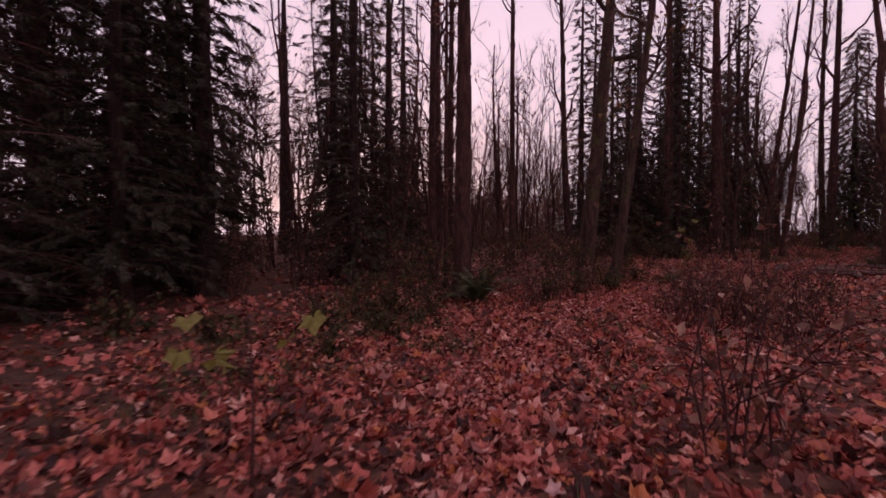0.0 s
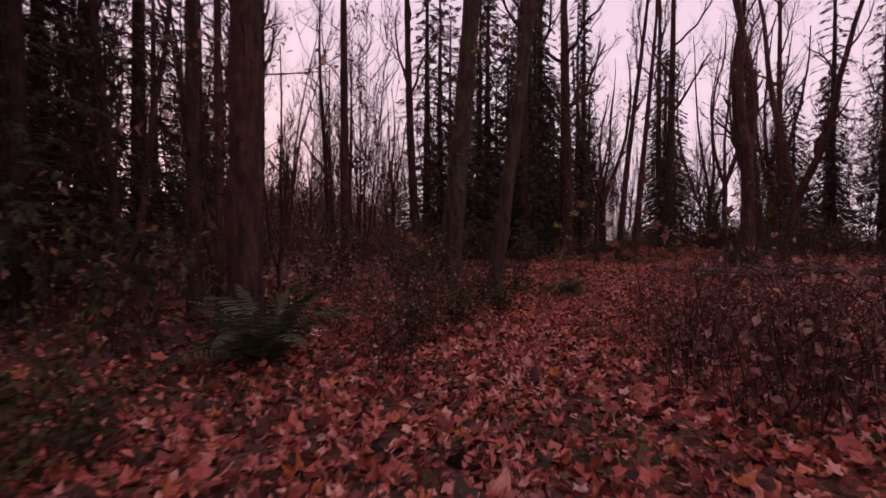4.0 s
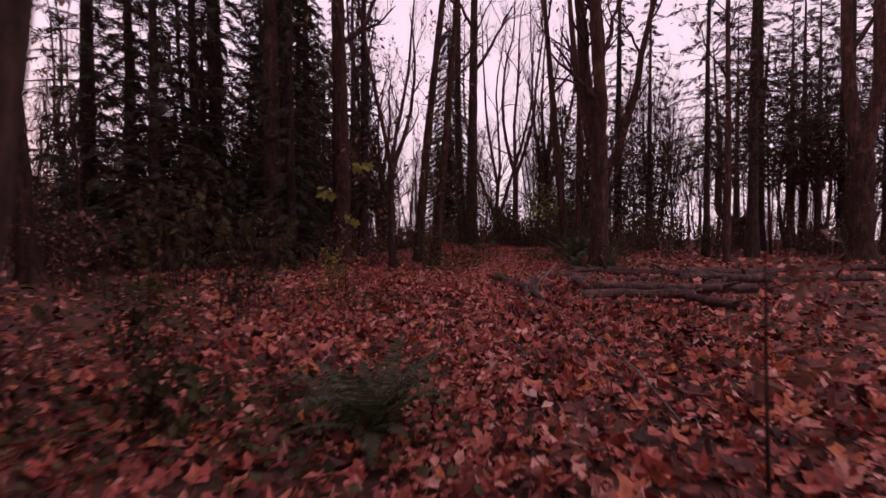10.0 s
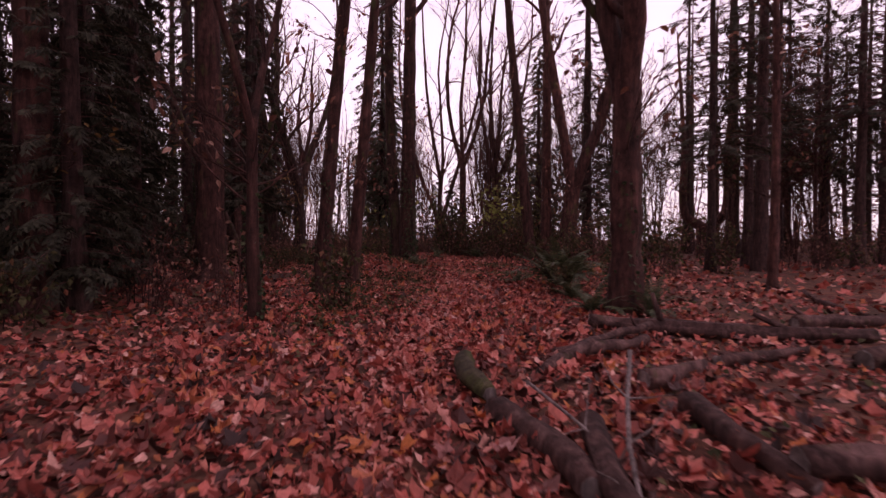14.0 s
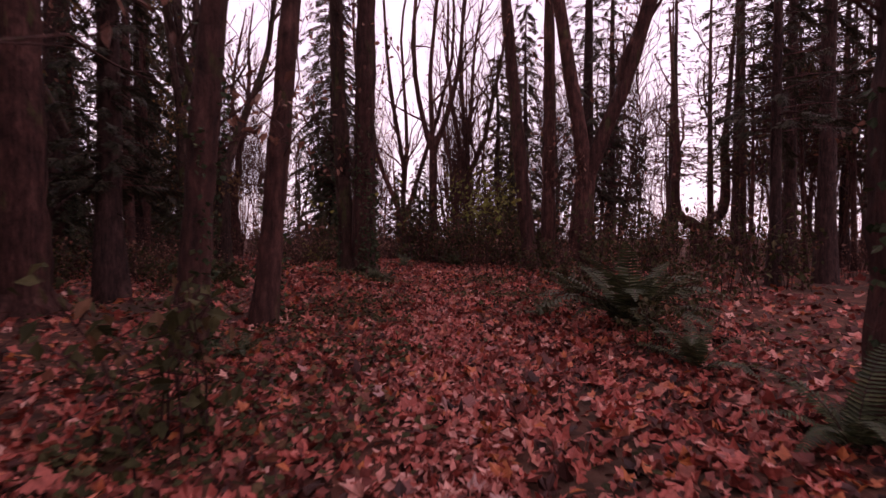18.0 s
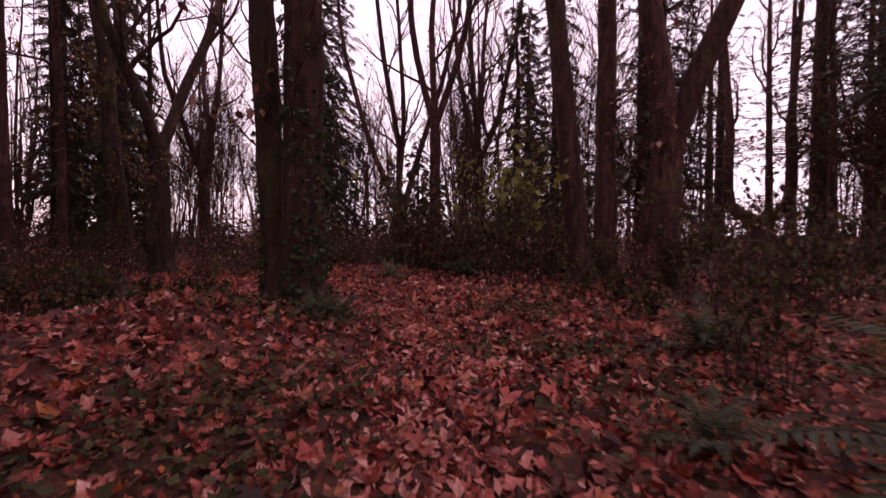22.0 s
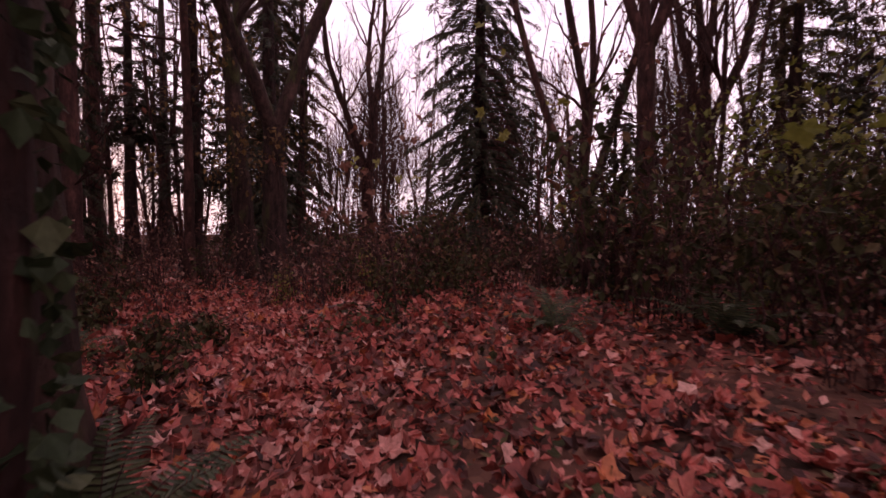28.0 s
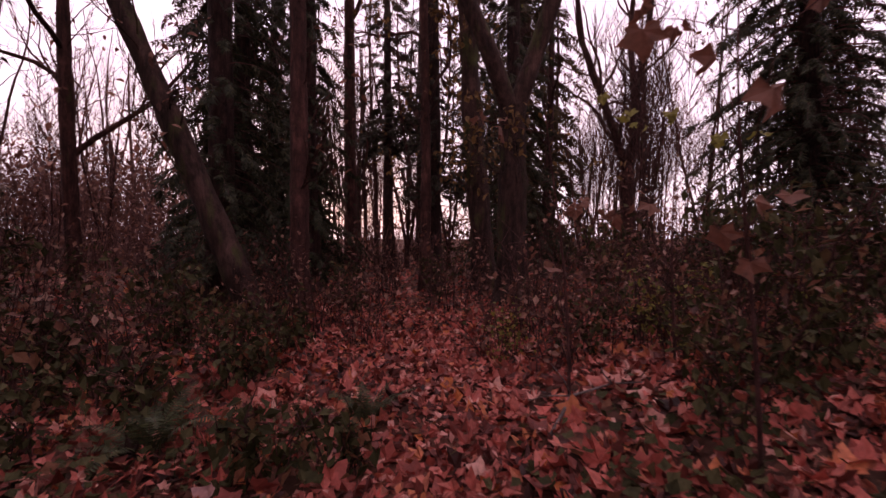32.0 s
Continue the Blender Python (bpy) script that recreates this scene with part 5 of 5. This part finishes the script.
def fern(x, y, size, n, label, seed):
    rng = np.random.default_rng(seed)
    plant = new("fern")
    plant.location = (x, y, gz(x, y) - 0.02)
    for k in range(n):
        f = part("frond", FRONDS[k % 3], plant)
        tilt = rng.uniform(-0.5, 0.2)
        f.matrix_basis = Matrix.Rotation(k * 2.39996 + rng.uniform(-0.2, 0.2), 4, "Z") @ Matrix.Rotation(tilt, 4, "Y") @ Matrix.Translation((0.03, 0, 0)) @ Matrix.Scale(size * rng.uniform(0.75, 1.15), 4)
    return tagged(plant, label, "fern", "ferns")


GREENFERN = "sword fern with arching green fronds"
for k, (fx, fy, fs, fn) in enumerate([(0.98, 13.3, 1.45, 28), (0.3, 14.3, 0.7, 12), (24.3, 25.3, 1.65, 36), (20.8, 23.2, 0.8, 14), (21.1, 22.3, 0.8, 16), (26.0, 31.5, 0.5, 14), (26.1, 31.8, 0.5, 12),
                                      (25.5, 31.4, 0.55, 14), (25.75, 31.3, 0.5, 12), (26.25, 32.35, 0.7, 18), (27.4, 27.1, 1.0, 14), (31.9, 32.8, 1.0, 16), (22.6, 24.3, 0.8, 12), (24.9, 26.9, 0.6, 10), (8.9, 18.4, 0.75, 20),
                                      (-5.4, 8.6, 0.55, 14), (20.3, 29.2, 0.5, 10), (25.9, 37.2, 0.6, 12), (27.4, 37.4, 0.5, 10), (5.8, 20.2, 0.6, 10), (33.2, 30.6, 0.9, 14), (30.6, 34.2, 0.7, 12)]):
    fern(fx, fy, fs, fn, GREENFERN if fs > 0.65 else "small sword fern among fallen leaves", 40 + k)


# ---- logs ----
def log(a, b, r, label, mat=None, seed=0, za=None, zb=None, knots=2, bend=0.06, taper=0.68):
    """A fallen stem from a to b; za, zb lift its ends off the ground."""
    rng = np.random.default_rng(seed + 90)
    pa = np.array((a[0], a[1], gz(*a) + (r * 0.8 if za is None else za)))
    pb = np.array((b[0], b[1], gz(*b) + (r * 0.8 if zb is None else zb)))
    ln = np.linalg.norm(pb - pa)
    k = max(5, int(ln / 0.3))
    st = np.linspace(0, 1, k)
    line = (pb - pa) * st[:, None]
    side = unit(np.cross(pb - pa, (0, 0, 1)))
    line = line + side * (bend * ln * np.sin(math.pi * st + rng.uniform(-0.5, 0.5)) * rng.choice([-1, 1]))[:, None] + rng.normal(0, 0.012, (k, 3))
    s = Soup()
    s.tube(line, r * np.linspace(1, taper, k) * (1 + 0.12 * np.sin(9 * st + seed) * rng.uniform(0.5, 1.0, k)), 14, 0, 0.15, rng, True)
    for _ in range(knots):
        i = int(rng.integers(1, k - 1))
        d = unit(rng.normal(0, 1, 3) + (0, 0, 0.8))
        s.tube([line[i], line[i] + d * r * 1.5, line[i] + d * r * rng.uniform(2, 4)], [r * 0.4, r * 0.3, r * 0.2], 6, 0, 0.05, rng, True)
    ob = new("log", s.mesh("log", [mat or DEADWOOD]))
    ob.location = pa
    for end, nxt, rr in ((line[0], line[1], r), (line[-1], line[-2], r * taper)):
        e = Soup()
        d = unit(end - nxt)
        e.tube([end - d * 0.01, end + d * 0.006], [rr * 0.86, rr * 0.8], 12, 0, 0.08, rng, True)
        part("cut_end", e.mesh("cut_end", [PALE_WOOD], False), ob, "weathered broken end")
    return tagged(ob, label, "log", "log pile")


log((15.5, 22.1), (14.75, 21.1), 0.115, "short thick log with a mossy end, among fallen leaves", DEADWOOD, 1, 0.06, 0.08, 1)
log((16.5, 23.1), (15.6, 22.25), 0.11, "moss-covered rotten log on the litter", MOSSY_WOOD, 2, 0.08, 0.16, 0)
log((15.45, 21.3), (13.95, 20.3), 0.085, "dark rotting log lying in leaves", DEADWOOD, 3, 0.14, 0.05, 1)
log((19.5, 22.8), (20.9, 19.4), 0.14, "long split log lying on the leaves", DEADWOOD, 4, None, None, 2)
log((16.6, 22.25), (19.4, 21.9), 0.07, "long thin grey branch", DEADWOOD, 5, 0.06, 0.2, 1)
log((15.75, 20.25), (17.6, 17.8), 0.115, "long grey split log on the pile", DEADWOOD, 6, 0.12, 0.2, 2)
log((15.0, 20.1), (16.2, 18.5), 0.105, "smooth grey log on the pile", DEADWOOD, 7, 0.09, 0.12, 1)
log((16.5, 19.1), (15.5, 17.5), 0.09, "dark log lying low in leaves", DEADWOOD, 8, 0.1, 0.06, 1)
log((16.4, 20.9), (15.6, 20.1), 0.09, "short dark log propped on another", DEADWOOD, 9, 0.14, 0.06, 0)
log((20.6, 18.3), (17.6, 18.3), 0.09, "weathered log resting across the pile", DEADWOOD, 10, 0.12, 0.36, 1)
log((27.2, 20.0), (22.8, 19.1), 0.06, "long thin branch on the leaves", DEADWOOD, 11, None, None, 1)
log((19.1, 19.6), (21.8, 18.3), 0.13, "thick dark rotting log", DEADWOOD, 12, None, None, 2)
log((14.5, 19.95), (15.4, 18.9), 0.06, "half-buried thin log among leaves", DEADWOOD, 13, 0.03, 0.03, 0)
log((26.7, 17.1), (27.8, 15.6), 0.12, "dark log at the far end of the pile", DEADWOOD, 14)
log((21.5, 20.3), (25.0, 18.0), 0.11, "long dark log beyond the pile", DEADWOOD, 15, None, None, 3)
log((18.3, 20.9), (19.6, 20.0), 0.08, "short dark log on the leaves", DEADWOOD, 16, None, None, 1)
log((17.5, 22.5), (18.9, 21.8), 0.08, "thin log beside a longer one", DEADWOOD, 17, 0.05, 0.10, 0)
log((16.9, 21.4), (17.9, 21.0), 0.10, "short dark rotten log", DEADWOOD, 18, None, None, 0)
log((18.6, 18.9), (23.0, 16.4), 0.10, "long dark log beyond the pile", DEADWOOD, 19, None, None, 2)


def fallen_branch(pts, r, label, seed):
    rng = np.random.default_rng(seed)
    p = np.array([(x, y, gz(x, y) + z) for x, y, z in pts])
    s = Soup()
    s.tube(p - p[0], np.linspace(r, 0.35 * r, len(p)), 6, 0, 0.05, rng, True)
    for k in range(1, len(p) - 1):
        for _ in range(2):
            d = unit(rng.normal(0, 1, 3) + (0, 0, 0.4))
            q = p[k] - p[0]
            s.tube([q, q + d * 0.14 + rng.normal(0, 0.02, 3), q + d * 0.32], [r * 0.5, r * 0.35, r * 0.15], 4)
    ob = new("fallen_branch", s.mesh("fallen_branch", [PALE_WOOD]))
    ob.location = p[0]
    return tagged(ob, label, "branch")


fallen_branch([(16.2, 21.3, 0.5), (15.6, 21.15, 0.3), (15.1, 21.0, 0.22), (14.5, 20.75, 0.1), (14.0, 20.6, 0.08), (13.6, 20.4, 0.03)], 0.02, "pale forked dead branch on the logs", 1)
fallen_branch([(15.6, 21.9, 0.3), (15.2, 21.3, 0.2), (14.8, 20.9, 0.12), (14.3, 20.7, 0.04)], 0.014, "pale thin dead twig on the logs", 2)
fallen_branch([(28.6, 36.6, 0.03), (28.9, 37.0, 0.12), (29.3, 37.2, 0.1), (29.9, 37.3, 0.03)], 0.015, "dead twig lying on leaves", 3)
fallen_branch([(10.5, 16.9, 0.05), (10.9, 17.4, 0.25), (11.0, 17.9, 0.45), (11.0, 18.4, 0.7)], 0.012, "bare upright dead twig", 4)


# ---- ground cover and fallen leaves ----
def scatter(n, x0, x1, y0, y1, near, far, rng):
    out, have = [], 0
    while have < n:
        x, y = rng.uniform(x0, x1, n), rng.uniform(y0, y1, n)
        g = trail_gap(x, y)
        ok = (g >= near) & (g < far)
        out.append(np.stack([x[ok], y[ok], g[ok]], 1))
        have += int(ok.sum())
    return np.vstack(out)[:n]


def green_patches(x, y):
    return np.sin(0.9 * x + 1.7 * np.sin(0.45 * y)) + np.sin(1.1 * y + 1.3 * np.sin(0.6 * x + 1)) + 0.6 * np.sin(2.7 * x - 2.1 * y)


rng = np.random.default_rng(21)
p = scatter(42000, -9, 38, -3, 46, 0.7, 7.5, rng)
p = p[green_patches(p[:, 0], p[:, 1]) + 0.16 * p[:, 2] > 0.9][:6500]
c = np.array([(-3.5, 8), (-1.5, 8.5), (0, 7.5), (-2.5, 5.5), (21, 29.3), (22, 30.2), (23.3, 30), (24, 29.8), (22.8, 28.9), (26, 27), (27, 28), (24.8, 27.4), (28.5, 29.8), (17, 26), (18.5, 27), (25.5, 36.5), (24.8, 35.6), (26.6, 36.8),
              (24.5, 32.1), (25.0, 31.6), (25.6, 31.2), (26.1, 31.0), (28.8, 30.0), (26.75, 28.5), (26.2, 29.5), (-1.1, 11.1), (-1.4, 9.9), (-0.3, 9.6), (9.4, 19.2), (8.9, 19.0), (23, 30.2), (19.5, 26.7), (18.2, 27.3), (21.1, 27.6),
              (29, 36), (7.5, 19.8), (9, 18.4), (11.8, 22.5), (3.2, 10.2), (19.6, 28)])
w = c[rng.integers(0, len(c), 7000)] + rng.normal(0, 0.45, (7000, 2))
p = np.vstack([p, np.column_stack([w, 0 * w[:, 0]])])
s = Soup()
pos = np.stack([p[:, 0], p[:, 1], ground_z(p[:, 0], p[:, 1]) + rng.uniform(0.05, 0.16, len(p))], 1)
s.batch(IVY_V, IVY_F, spin(rng.uniform(0, 6.28, len(p)), rng.normal(-0.1, 0.5, len(p)), rng.normal(0, 0.4, len(p))), pos, rng.uniform(0.05, 0.10, len(p)))
tagged(new("ground_ivy", s.mesh("ground_ivy", [GREEN], False)), "low ivy and bramble leaves creeping over the litter", "ground cover", "", "stuff")

c = np.array([(-2.0, 9.4), (-0.8, 9.2), (0.3, 7.9), (-3.5, 7.2), (1.4, 2.4), (1.0, 1.9), (-1.5, 6.0), (26.4, 37.5), (25.5, 37.9), (-2.6, 4.4), (6.4, 13.0), (0.8, 12.0)])
w = c[rng.integers(0, len(c), 3000)] + rng.normal(0, 0.38, (3000, 2))
s = Soup()
blade_v = [(-0.012, 0, 0), (0.012, 0, 0), (0.008, 0.12, 0.55), (-0.008, 0.12, 0.55), (0, 0.42, 1.0)]
pos = np.stack([w[:, 0], w[:, 1], ground_z(w[:, 0], w[:, 1])], 1)
rot, size = spin(rng.uniform(0, 6.28, len(w)), rng.normal(-0.15, 0.3, len(w))), rng.uniform(0.12, 0.3, len(w))
s.batch(blade_v, [(0, 1, 2), (0, 2, 3), (3, 2, 4)], rot, pos, size)
tagged(new("grass_tufts", s.mesh("grass_tufts", [GRASS], False)), "thin grass tufts poking through fallen leaves", "grass", "", "stuff")


def litter(n, near, far, size, seed, box, lift=0.065, kinds=6):
    rng = np.random.default_rng(seed)
    p = scatter(n, *box, near, far, rng)
    s = Soup()
    for k in range(kinds):
        q = p[k::kinds]
        m = len(q)
        pos = np.stack([q[:, 0], q[:, 1], ground_z(q[:, 0], q[:, 1]) + rng.uniform(0.008, lift, m)], 1)
        tv, tf = (LEAVES if near < 1 else PLAIN_LEAVES)[k]
        s.batch(tv, tf, spin(rng.uniform(0, 6.28, m), rng.normal(0, 0.55, m), rng.normal(0, 0.55, m)), pos, size * (0.45 + 0.95 * rng.random(m) ** 1.7))
    return s.mesh("leaf_litter", [LITTER], False)


tagged(new("leaf_litter", litter(36000, 0, 3.2, 0.162, 1, (-5, 33, -3, 45))), "carpet of fallen red-brown maple leaves", "leaves", "", "stuff")
tagged(new("leaf_litter", litter(19000, 3.2, 9, 0.19, 2, (-12, 40, -3, 52))), "fallen maple leaves among the undergrowth", "leaves", "", "stuff")
tagged(new("leaf_litter", litter(8000, 9, 22, 0.30, 3, (-22, 56, 0, 66))), "fallen leaves deeper in the wood", "leaves", "", "stuff")

rng = np.random.default_rng(61)
p = scatter(64000, -5, 33, -3, 45, 0, 5, rng)
s = Soup()
leaf_cloud(s, np.stack([p[:, 0], p[:, 1], ground_z(p[:, 0], p[:, 1]) + rng.uniform(0.02, 0.07, len(p))], 1), 0.10, rng, 0, LEAF_V, 0.0, LEAF_F)
tagged(new("leaf_litter", s.mesh("leaf_fragments", [LITTER], False)), "small curled leaf scraps between the big leaves", "leaves", "", "stuff")

# small scraps along the middle of the trail, paler than the other litter
PALE_SCRAPS = leaf_material("trodden_leaf_scraps", [(0.0, (0.30, 0.062, 0.048)), (0.5, (0.50, 0.130, 0.104)), (1.0, (0.64, 0.28, 0.235))], 0.7, 0.0, 0.5, 0.15)
rng = np.random.default_rng(62)
i = rng.integers(1, len(TR) - 1, 15000)
f = rng.random(15000)[:, None]
q = TR[i, :2] * (1 - f) + TR[i + 1 - (i == len(TR) - 1), :2] * f + rng.normal(0, 0.28, (15000, 2))
s = Soup()
leaf_cloud(s, np.stack([q[:, 0], q[:, 1], ground_z(q[:, 0], q[:, 1]) + rng.uniform(0.03, 0.075, len(q))], 1), 0.085, rng, 0, LEAF_V, 0.0, LEAF_F)
tagged(new("leaf_litter", s.mesh("trodden_scraps", [PALE_SCRAPS], False)), "pale leaf scraps along the middle of the trail", "leaves", "", "stuff")

# the leaves that lie nearest to the trail, each one to be picked up
rng = np.random.default_rng(33)
singles = []
for k, (tv, tf) in enumerate(LEAVES):
    s = Soup()
    s.add(tv * 0.15, tf)
    singles.append(s.mesh("fallen_leaf", [LITTER], False))
bed = tagged(new("loose_leaves"), "large fallen maple leaves lying loose on the trail", "leaves", "", "stuff")
LITTER_ONE = leaf_material("loose_maple_leaf", [(0.0, (0.5, 0.5, 0.5)), (1.0, (0.5, 0.5, 0.5))], 0.55, 0.0, 0.5, 0.4)
tone = LITTER_ONE.node_tree.nodes.new("ShaderNodeObjectInfo")
for node in LITTER_ONE.node_tree.nodes:
    if node.bl_idname == "ShaderNodeValToRGB" and node.color_ramp.elements[0].color[0] == 0.5:
        e = node.color_ramp.elements
        e[0].color, e[1].color = (0.16, 0.045, 0.038, 1), (0.48, 0.25, 0.23, 1)
        mid = e.new(0.55)
        mid.color = (0.32, 0.09, 0.078, 1)
        LITTER_ONE.node_tree.links.new(tone.outputs["Random"], node.inputs[0])
for me in singles:
    me.materials[0] = LITTER_ONE
for k in range(300):
    i = rng.integers(1, len(TR) - 2)
    q = TR[i, :2] * (1 - (f := rng.random())) + TR[i + 1, :2] * f + rng.normal(0, 0.9, 2)
    leaf = part("fallen_leaf", singles[k % 6], bed)
    leaf.matrix_basis = Matrix.Translation((q[0], q[1], gz(*q) + rng.uniform(0.045, 0.075))) @ Euler((rng.normal(0, 0.25), rng.normal(0, 0.25), rng.uniform(0, 6.28))).to_matrix().to_4x4() @ Matrix.Scale(rng.uniform(0.8, 1.35), 4)
